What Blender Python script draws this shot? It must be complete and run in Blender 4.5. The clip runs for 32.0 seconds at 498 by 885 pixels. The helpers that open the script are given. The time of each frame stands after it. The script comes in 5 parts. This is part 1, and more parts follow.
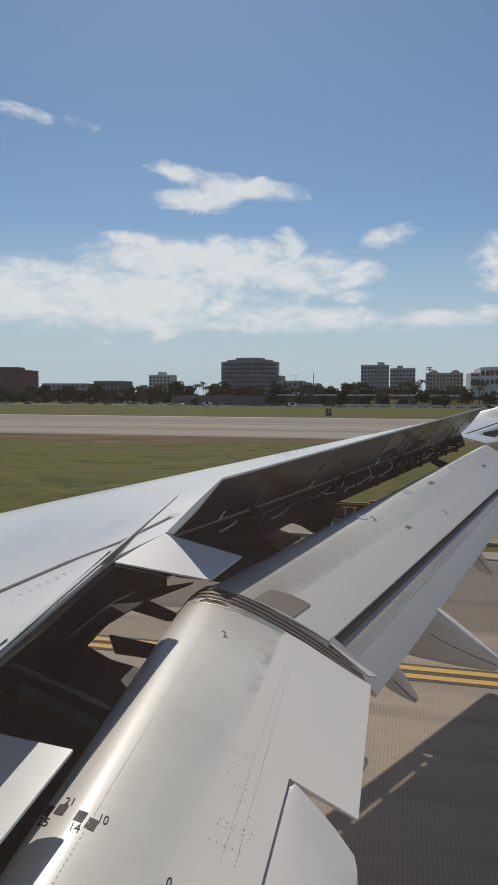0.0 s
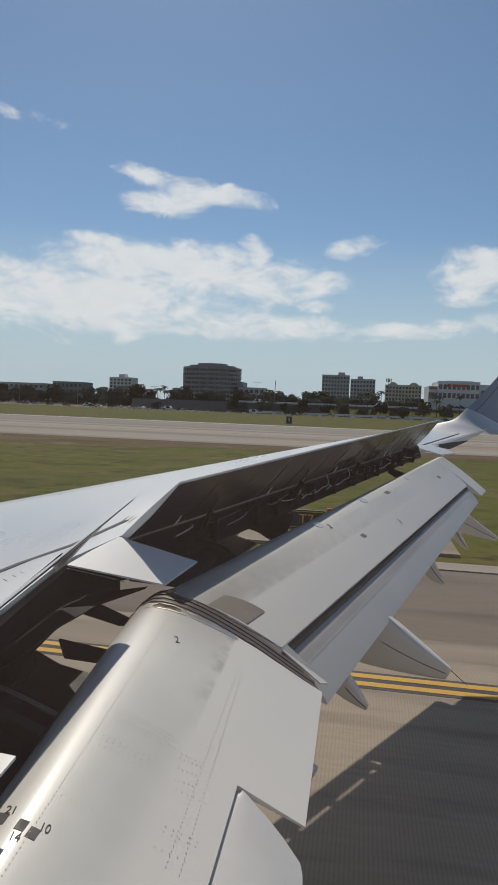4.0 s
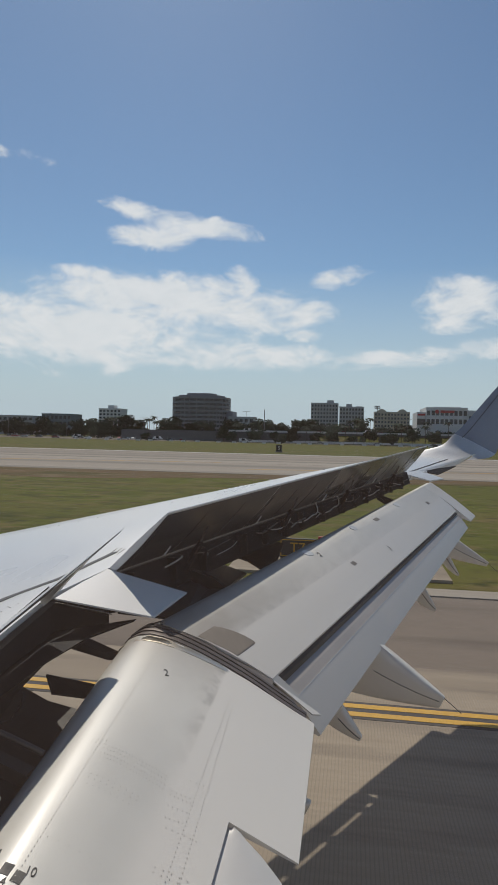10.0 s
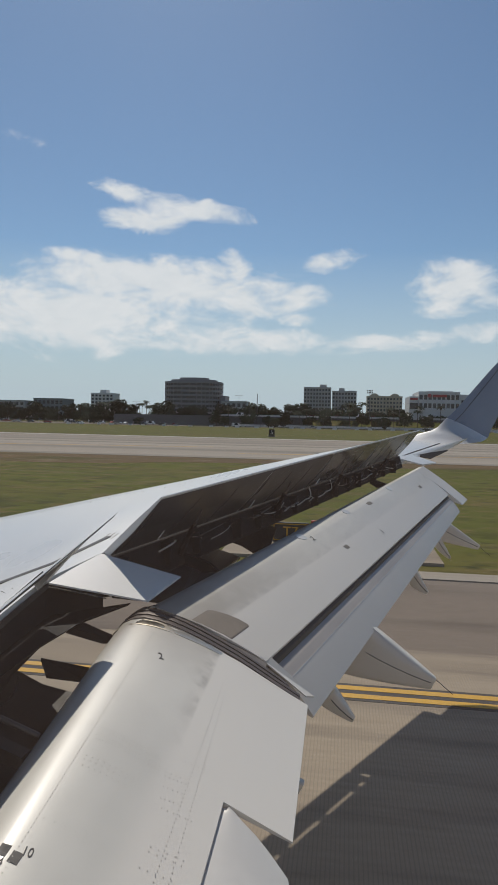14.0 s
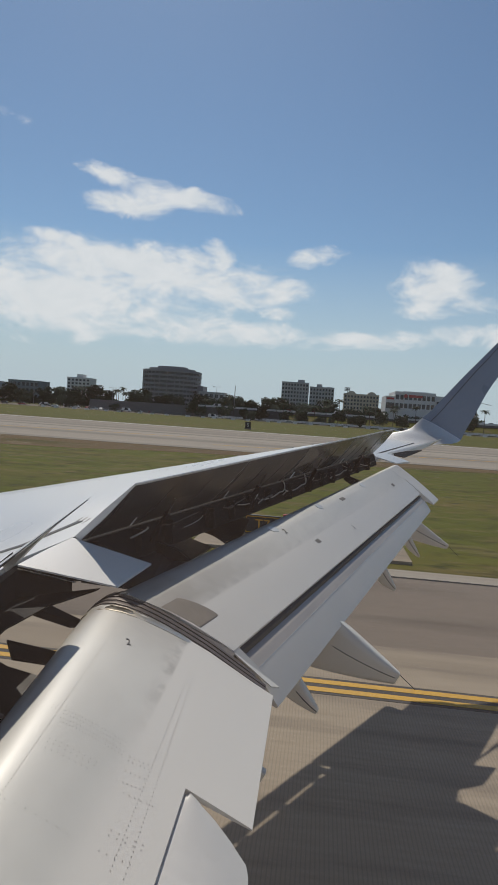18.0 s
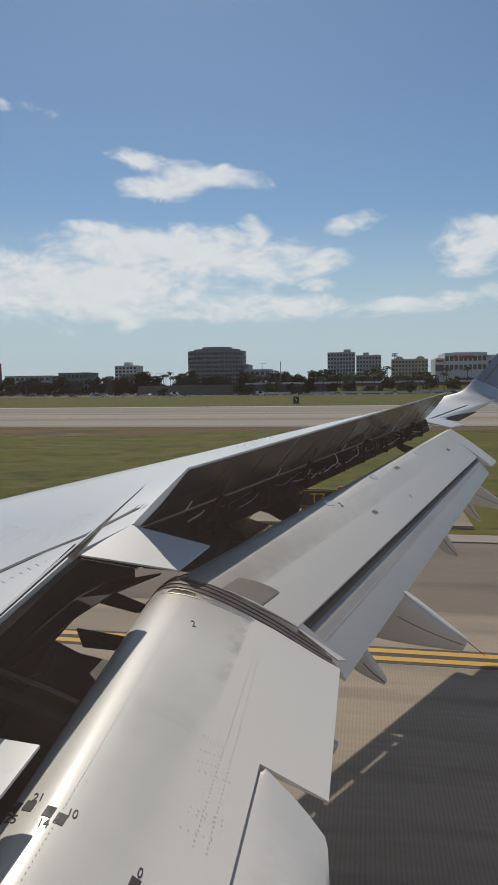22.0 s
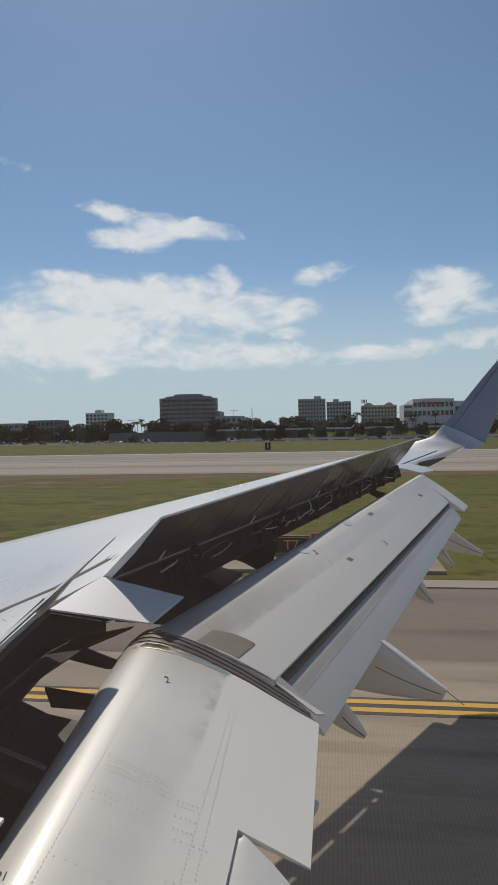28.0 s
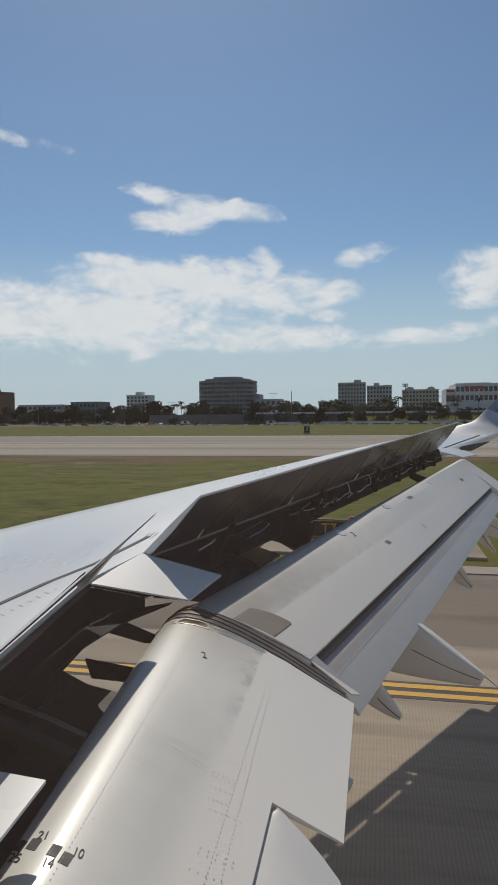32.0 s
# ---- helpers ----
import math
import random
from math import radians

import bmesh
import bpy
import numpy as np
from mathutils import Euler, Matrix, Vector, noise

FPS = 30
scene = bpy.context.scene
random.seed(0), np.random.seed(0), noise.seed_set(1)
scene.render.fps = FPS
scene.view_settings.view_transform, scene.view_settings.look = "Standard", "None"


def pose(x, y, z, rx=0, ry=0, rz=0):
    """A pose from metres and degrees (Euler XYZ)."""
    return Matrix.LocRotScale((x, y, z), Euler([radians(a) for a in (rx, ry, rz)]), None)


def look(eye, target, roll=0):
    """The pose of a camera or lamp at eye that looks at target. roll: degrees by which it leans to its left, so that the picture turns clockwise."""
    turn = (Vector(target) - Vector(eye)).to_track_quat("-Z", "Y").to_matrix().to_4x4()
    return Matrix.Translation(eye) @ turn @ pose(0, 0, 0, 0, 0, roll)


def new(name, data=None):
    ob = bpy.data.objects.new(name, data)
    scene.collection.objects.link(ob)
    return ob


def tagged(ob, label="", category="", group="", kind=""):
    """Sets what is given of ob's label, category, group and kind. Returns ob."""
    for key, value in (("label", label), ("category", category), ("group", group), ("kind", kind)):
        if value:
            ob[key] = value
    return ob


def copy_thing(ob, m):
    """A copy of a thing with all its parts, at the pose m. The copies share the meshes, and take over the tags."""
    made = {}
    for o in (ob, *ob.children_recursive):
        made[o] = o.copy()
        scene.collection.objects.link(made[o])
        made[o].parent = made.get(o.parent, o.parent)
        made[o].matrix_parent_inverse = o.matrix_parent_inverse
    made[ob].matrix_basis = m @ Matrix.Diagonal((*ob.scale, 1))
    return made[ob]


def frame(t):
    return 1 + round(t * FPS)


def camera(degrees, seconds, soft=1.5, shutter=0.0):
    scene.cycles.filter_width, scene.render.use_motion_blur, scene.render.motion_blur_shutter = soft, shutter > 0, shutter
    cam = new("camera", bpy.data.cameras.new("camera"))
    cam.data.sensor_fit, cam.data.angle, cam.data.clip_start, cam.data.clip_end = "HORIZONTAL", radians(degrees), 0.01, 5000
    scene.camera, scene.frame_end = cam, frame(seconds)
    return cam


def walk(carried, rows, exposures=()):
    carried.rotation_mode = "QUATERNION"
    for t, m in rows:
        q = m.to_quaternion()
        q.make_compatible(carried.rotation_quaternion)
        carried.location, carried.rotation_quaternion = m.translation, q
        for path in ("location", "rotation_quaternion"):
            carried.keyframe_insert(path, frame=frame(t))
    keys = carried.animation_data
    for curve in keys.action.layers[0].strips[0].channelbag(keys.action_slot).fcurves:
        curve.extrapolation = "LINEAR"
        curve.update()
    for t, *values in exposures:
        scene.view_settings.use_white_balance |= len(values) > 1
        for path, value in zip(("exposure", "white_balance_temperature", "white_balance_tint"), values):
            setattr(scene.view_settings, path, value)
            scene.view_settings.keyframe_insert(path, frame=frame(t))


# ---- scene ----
from mathutils.bvhtree import BVHTree

# light and exposure
EXPO = -0.31
SKY_STRENGTH, SUN_POWER = 0.086, 3.45
HAZE = (6.2, 7.6, 8.4, 1)
CLOUD_A, CLOUD_B = (8.7, 9.4, 9.8, 1), (11.2, 11.4, 11.5, 1)

# The airliner sits a little nose-down; everything that belongs to it is laid out in its own axes:
# x aft, y outboard, z up, and then turned as a whole about the window.
LEAN = Matrix.Translation((0, 0, 4.6)) @ pose(0, 0, 0, 0, -1.8, 0) @ Matrix.Translation((0, 0, -4.6))

cam = camera(41.2, 32.0, 0.9)
# seconds, place in the cabin window, turn to the left, tilt, lean
PATH = [
    (0.0, -0.024, 0.029, 4.605, 13.29, -3.43, -1.47),
    (0.5, -0.012, 0.046, 4.606, 12.50, -3.41, -1.02),
    (1.0, -0.022, 0.047, 4.590, 11.80, -3.04, -0.64),
    (1.5, -0.016, 0.051, 4.588, 11.33, -3.23, -0.20),
    (2.0, -0.019, 0.036, 4.597, 11.15, -3.06, 0.25),
    (2.5, -0.021, 0.039, 4.610, 11.00, -3.33, 0.50),
    (3.0, -0.021, 0.044, 4.602, 10.55, -3.06, 0.55),
    (3.5, -0.016, 0.041, 4.598, 10.11, -3.04, 0.67),
    (5.5, -0.025, 0.043, 4.595, 9.04, -1.59, -0.46),
    (6.0, 0.018, 0.031, 4.601, 9.52, -0.86, -0.55),
    (6.5, 0.006, 0.019, 4.609, 9.81, -0.53, -0.48),
    (7.0, -0.004, 0.017, 4.615, 9.91, -0.00, -0.31),
    (7.5, 0.006, 0.014, 4.604, 9.81, 0.32, -0.11),
    (8.0, 0.007, 0.014, 4.608, 9.59, 0.43, -0.01),
    (8.5, 0.006, 0.026, 4.594, 9.20, 0.40, 0.17),
    (9.0, 0.005, 0.013, 4.604, 8.98, 0.25, 0.05),
    (9.5, 0.001, 0.022, 4.604, 8.91, -0.04, -0.26),
    (10.0, 0.005, 0.030, 4.599, 8.97, -0.43, -0.53),
    (10.5, 0.005, 0.034, 4.603, 8.94, -1.16, -0.86),
    (11.0, 0.003, 0.036, 4.611, 8.86, -1.81, -0.76),
    (11.5, -0.001, 0.032, 4.604, 8.71, -1.87, -0.72),
    (12.0, 0.002, 0.032, 4.597, 8.52, -1.72, -0.63),
    (12.5, 0.006, 0.033, 4.600, 8.46, -1.53, -0.63),
    (13.0, 0.006, 0.033, 4.595, 8.36, -1.29, -0.77),
    (13.5, -0.001, 0.036, 4.599, 8.36, -1.67, -0.58),
    (14.0, -0.000, 0.033, 4.598, 8.36, -1.78, -0.62),
    (14.5, 0.005, 0.028, 4.610, 8.17, -1.99, -0.61),
    (15.0, -0.003, 0.044, 4.594, 7.91, -2.31, -0.25),
    (15.5, -0.001, 0.044, 4.610, 7.64, -2.93, 0.18),
    (17.5, -0.014, 0.040, 4.583, 6.66, -2.55, 1.79),
    (18.0, -0.010, 0.032, 4.586, 6.24, -2.43, 2.06),
    (18.5, -0.017, 0.042, 4.572, 5.85, -2.60, 2.10),
    (19.0, -0.013, 0.031, 4.600, 5.78, -3.09, 2.15),
    (19.5, -0.021, 0.036, 4.596, 6.11, -3.16, 1.51),
    (20.0, -0.021, 0.037, 4.593, 6.75, -3.48, 0.38),
    (20.5, -0.018, 0.041, 4.619, 7.71, -4.02, -1.01),
    (21.0, -0.003, 0.036, 4.611, 8.79, -4.09, -1.91),
    (21.5, 0.001, 0.058, 4.604, 9.78, -4.59, -2.73),
    (22.0, -0.004, 0.045, 4.599, 10.61, -4.46, -2.52),
    (23.0, -0.016, 0.025, 4.613, 11.78, -3.78, -2.49),
    (23.5, -0.009, 0.033, 4.605, 11.70, -3.33, -2.75),
    (24.0, 0.004, 0.032, 4.622, 11.07, -2.66, -3.06),
    (24.5, 0.011, 0.022, 4.607, 10.08, -1.15, -3.34),
    (25.0, 0.013, 0.030, 4.606, 9.12, -0.19, -3.58),
    (25.5, 0.018, 0.026, 4.604, 8.69, 0.24, -3.52),
    (27.5, -0.022, 0.085, 4.604, 8.07, -0.77, -3.34),
    (28.0, -0.025, 0.078, 4.607, 7.99, -0.56, -2.86),
    (28.5, -0.002, 0.048, 4.603, 7.94, -0.15, -2.98),
    (29.0, -0.005, 0.039, 4.599, 7.90, 0.17, -3.14),
    (29.5, -0.021, 0.055, 4.608, 8.33, 0.30, -2.66),
    (30.0, -0.043, 0.076, 4.580, 9.16, 0.17, -2.88),
    (30.5, -0.018, 0.077, 4.573, 10.45, -0.51, -3.10),
    (31.0, -0.009, 0.077, 4.600, 11.37, -1.34, -2.54),
    (31.5, -0.030, 0.082, 4.586, 11.57, -1.59, -2.46),
    (32.0, -0.024, 0.076, 4.585, 11.41, -1.87, -2.28),
]
rows = []
for t, x, y, z, yaw, tilt, lean in PATH:
    rows.append((t, LEAN @ pose(x, y, z, 0, 0, yaw) @ pose(0, 0, 0, 90 + tilt, 0, 0) @ pose(0, 0, 0, 0, 0, lean)))
walk(cam, rows, exposures=[(0.0, EXPO), (32.0, EXPO)])

# ---- sky and sun ----
SUN_EL, SUN_AZ = 49.4, -18.4   # degrees; the azimuth counts from outboard (+y) towards aft (+x)
world = bpy.data.worlds.new("sky")
scene.world = world
world.use_nodes = True
wn, wl = world.node_tree.nodes, world.node_tree.links
wn.clear()


def wnode(kind, **kw):
    n = wn.new(kind)
    if "operation" in kw:
        n.operation = kw["operation"]
    if "blend_type" in kw:
        n.blend_type = kw["blend_type"]
    if "data_type" in kw:
        n.data_type = kw["data_type"]
    if "sky_type" in kw:
        n.sky_type = kw["sky_type"]
    if "interpolation_type" in kw:
        n.interpolation_type = kw["interpolation_type"]
    if "clamp" in kw:
        n.use_clamp = kw["clamp"]
    return n


def wmath(op, a, b=None, c=None, clamp=False):
    n = wnode("ShaderNodeMath", operation=op, clamp=clamp)
    for i, v in enumerate((a, b, c)):
        if v is None:
            continue
        if isinstance(v, (int, float)):
            n.inputs[i].default_value = v
        else:
            wl.new(v, n.inputs[i])
    return n.outputs[0]


sky = wnode("ShaderNodeTexSky", sky_type="NISHITA")
sky.sun_disc = False
sky.sun_elevation, sky.sun_rotation = radians(SUN_EL), radians(SUN_AZ)
sky.air_density, sky.dust_density, sky.ozone_density = 1.0, 0.25, 2.6
coord = wnode("ShaderNodeTexCoord")
sep = wnode("ShaderNodeSeparateXYZ")
wl.new(coord.outputs["Generated"], sep.inputs[0])
az = wmath("MULTIPLY", wmath("ARCTAN2", sep.outputs[0], sep.outputs[1]), 57.2958)
el = wmath("MULTIPLY", wmath("ARCSINE", sep.outputs[2]), 57.2958)
flat = wnode("ShaderNodeCombineXYZ")
wl.new(wmath("MULTIPLY", az, 0.085), flat.inputs[0])
wl.new(wmath("MULTIPLY", el, 0.17), flat.inputs[1])


def wnoise(scale, detail, rough, distort=0.0):
    n = wnode("ShaderNodeTexNoise")
    n.inputs["Scale"].default_value, n.inputs["Detail"].default_value = scale, detail
    n.inputs["Roughness"].default_value, n.inputs["Distortion"].default_value = rough, distort
    wl.new(flat.outputs[0], n.inputs["Vector"])
    return n.outputs["Fac"]


ragged = wnoise(2.3, 9.0, 0.62, 0.6)
fine = wnoise(5.0, 6.0, 0.6, 0.45)

# cloud banks: azimuth, elevation, half width, half height, lean, weight (degrees)
CLOUDS = (
    (-14.5, 17.4, 5.2, 0.8, -0.12, 1.0), (-17.6, 16.2, 3.0, 1.0, 0.05, 1.0), (-19.4, 18.2, 2.4, 0.7, -0.2, 0.9), (-16.2, 17.1, 2.4, 1.2, 0.0, 0.9),
    (-17.0, 11.2, 9.5, 2.1, -0.05, 1.1), (-9.6, 12.7, 1.5, 1.3, -0.4, 0.95), (-11.5, 12.4, 2.4, 0.8, -0.1, 0.9), (-22.6, 12.9, 3.2, 0.6, -0.12, 0.9),
    (-8.0, 10.6, 5.5, 1.7, -0.05, 0.9), (-24.0, 8.2, 12.0, 2.7, 0.0, 1.05), (-34.0, 8.0, 13.0, 2.4, 0.0, 1.0),
    (-10.0, 6.6, 9.0, 1.1, 0.0, 0.85), (-1.2, 13.4, 2.2, 0.85, 0.2, 0.95), (-4.5, 8.6, 1.6, 0.55, 0.0, 0.7),
    (8.6, 11.2, 3.2, 1.9, -0.12, 1.0), (9.8, 9.7, 4.6, 0.9, 0.0, 0.85), (3.0, 6.6, 5.2, 0.75, 0.05, 0.85),
    (15.0, 7.6, 5.5, 1.1, 0.05, 0.8), (19.0, 12.0, 4.0, 1.0, 0.1, 0.8), (-48.0, 12.0, 9.0, 3.0, 0.0, 0.9),
    (32.0, 8.0, 8.0, 2.0, 0.0, 0.8), (-30.0, 21.5, 4.0, 0.5, -0.1, 0.5),
)
mask = None
for ca, ce, hw, hh, lean, weight in CLOUDS:
    da = wmath("SUBTRACT", az, ca)
    de = wmath("SUBTRACT", wmath("SUBTRACT", el, ce), wmath("MULTIPLY", da, lean))
    r = wmath("ADD", wmath("POWER", wmath("DIVIDE", da, hw), 2.0), wmath("POWER", wmath("DIVIDE", de, hh), 2.0))
    bank = wmath("MULTIPLY", wmath("SUBTRACT", 1.0, wmath("MULTIPLY", r, 0.55)), weight)
    mask = bank if mask is None else wmath("SMOOTH_MAX", mask, bank, 0.2)
mask = wmath("MAXIMUM", mask, -0.6)
edge = wmath("ADD", wmath("MULTIPLY", wmath("SUBTRACT", ragged, 0.5), 2.4), wmath("MULTIPLY", wmath("SUBTRACT", fine, 0.5), 1.0))
cover = wnode("ShaderNodeMapRange", interpolation_type="SMOOTHSTEP")
cover.inputs["From Min"].default_value, cover.inputs["From Max"].default_value = 0.10, 1.0
wl.new(wmath("ADD", mask, edge), cover.inputs["Value"])
veil = wnode("ShaderNodeMapRange")       # haze that thickens towards the horizon
veil.inputs["From Min"].default_value, veil.inputs["From Max"].default_value = 14.0, 2.0
veil.inputs["To Min"].default_value, veil.inputs["To Max"].default_value = 0.0, 0.96
wl.new(el, veil.inputs["Value"])
hazed = wnode("ShaderNodeMix", data_type="RGBA")
wl.new(veil.outputs[0], hazed.inputs[0])
tint = wnode("ShaderNodeMix", data_type="RGBA", blend_type="MULTIPLY")
tint.inputs[0].default_value = 1.0
tint.inputs[7].default_value = (0.87, 1.0, 1.03, 1)
deep = wnode("ShaderNodeMapRange", interpolation_type="SMOOTHSTEP")       # the clear sky deepens towards the zenith
deep.inputs["From Min"].default_value, deep.inputs["From Max"].default_value = 34.0, 66.0
deep.inputs["To Min"].default_value, deep.inputs["To Max"].default_value = 1.0, 0.45
wl.new(el, deep.inputs["Value"])
deepened = wnode("ShaderNodeVectorMath", operation="SCALE")
wl.new(sky.outputs[0], deepened.inputs[0])
wl.new(deep.outputs[0], deepened.inputs["Scale"])
wl.new(deepened.outputs[0], tint.inputs[6])
wl.new(tint.outputs[2], hazed.inputs[6])
hazed.inputs[7].default_value = HAZE
cloudy = wnode("ShaderNodeMix", data_type="RGBA")
wl.new(wmath("MULTIPLY", cover.outputs[0], 0.93), cloudy.inputs[0])
wl.new(hazed.outputs[2], cloudy.inputs[6])
tone = wnode("ShaderNodeMix", data_type="RGBA")
wl.new(wmath("MULTIPLY", fine, 1.0), tone.inputs[0])
tone.inputs[6].default_value, tone.inputs[7].default_value = CLOUD_A, CLOUD_B
wl.new(tone.outputs[2], cloudy.inputs[7])
back = wnode("ShaderNodeBackground")
back.inputs["Strength"].default_value = SKY_STRENGTH
wl.new(cloudy.outputs[2], back.inputs["Color"])
out = wnode("ShaderNodeOutputWorld")
wl.new(back.outputs[0], out.inputs["Surface"])

sun_data = bpy.data.lights.new("sun", "SUN")
sun_data.energy, sun_data.angle, sun_data.color = SUN_POWER, radians(0.53), (1.0, 0.93, 0.82)
sun = new("sun", sun_data)
to_sun = Vector((math.sin(radians(SUN_AZ)) * math.cos(radians(SUN_EL)), math.cos(radians(SUN_AZ)) * math.cos(radians(SUN_EL)), math.sin(radians(SUN_EL))))
sun.matrix_world = look(to_sun * 300, (0, 0, 0))


# ---- materials ----
def material(name, base, rough=0.5, metal=0.0, vary=0.12, scale=3.0, fine_scale=40.0, fine_vary=0.08, bump=0.0, bump_scale=60.0, coat=0.0, spots=None, object_random=0.0, stretch=(1, 1, 1), rough_vary=0.1, shine=0.5):
    """Colour that drifts at two scales, with matching gloss and relief. spots: (colour, scale, from, to)."""
    m = bpy.data.materials.new(name)
    m.use_nodes = True
    nt = m.node_tree
    n, l = nt.nodes, nt.links
    p = n["Principled BSDF"]
    p.inputs["Roughness"].default_value, p.inputs["Metallic"].default_value = rough, metal
    p.inputs["Coat Weight"].default_value = coat
    p.inputs["Specular IOR Level"].default_value = shine
    p.inputs["Coat Roughness"].default_value = 0.12
    tc = n.new("ShaderNodeTexCoord")
    mp = n.new("ShaderNodeMapping")
    mp.inputs["Scale"].default_value = stretch
    l.new(tc.outputs["Object"], mp.inputs["Vector"])

    def grain(s, d=5.0):
        t = n.new("ShaderNodeTexNoise")
        t.inputs["Scale"].default_value, t.inputs["Detail"].default_value = s, d
        l.new(mp.outputs[0], t.inputs["Vector"])
        return t.outputs["Fac"]

    def mixer(fac, a, b):
        x = n.new("ShaderNodeMix")
        x.data_type = "RGBA"
        if isinstance(fac, float):
            x.inputs[0].default_value = fac
        else:
            l.new(fac, x.inputs[0])
        for i, v in ((6, a), (7, b)):
            if isinstance(v, tuple):
                x.inputs[i].default_value = (*v[:3], 1)
            else:
                l.new(v, x.inputs[i])
        return x.outputs[2]

    def span(v, lo, hi, to=(0.0, 1.0)):
        r = n.new("ShaderNodeMapRange")
        r.inputs["From Min"].default_value, r.inputs["From Max"].default_value = lo, hi
        r.inputs["To Min"].default_value, r.inputs["To Max"].default_value = to
        l.new(v, r.inputs["Value"])
        return r.outputs[0]

    big, small = grain(scale), grain(fine_scale)
    dark = tuple(c * (1 - vary) for c in base)
    light = tuple(min(1.0, c * (1 + vary)) for c in base)
    colour = mixer(span(big, 0.3, 0.7), dark, light)
    deep = tuple(c * (1 - 2.5 * fine_vary) for c in base)
    colour = mixer(span(small, 0.35, 0.75, (0.0, 0.5)), colour, deep)
    if spots:
        for sc, ss, lo, hi in spots:
            colour = mixer(span(grain(ss, 8.0), lo, hi), colour, sc)
    if object_random:
        info = n.new("ShaderNodeObjectInfo")
        hsv = n.new("ShaderNodeHueSaturation")
        l.new(span(info.outputs["Random"], 0, 1, (1 - object_random, 1 + object_random)), hsv.inputs["Value"])
        l.new(colour, hsv.inputs["Color"])
        colour = hsv.outputs[0]
    l.new(colour, p.inputs["Base Color"])
    l.new(span(big, 0.25, 0.75, (max(0.02, rough - rough_vary), min(1, rough + rough_vary))), p.inputs["Roughness"])
    if bump:
        b = n.new("ShaderNodeBump")
        b.inputs["Strength"].default_value, b.inputs["Distance"].default_value = bump, 0.02
        l.new(grain(bump_scale, 6.0), b.inputs["Height"])
        l.new(b.outputs[0], p.inputs["Normal"])
    return m


M = {}
M["wing_white"] = material("wing_white", (0.675, 0.68, 0.67), 0.34, vary=0.05, scale=1.2, fine_scale=14, fine_vary=0.03, coat=0.3, stretch=(1, 0.25, 1))
M["panel_white"] = material("panel_white", (0.78, 0.77, 0.76), 0.5, vary=0.05, scale=1.5, fine_scale=14, fine_vary=0.03, shine=0.3)
M["flap_aft"] = material("flap_aft", (0.72, 0.69, 0.64), 0.42, vary=0.06, scale=1.4, fine_scale=20, fine_vary=0.03, coat=0.2)


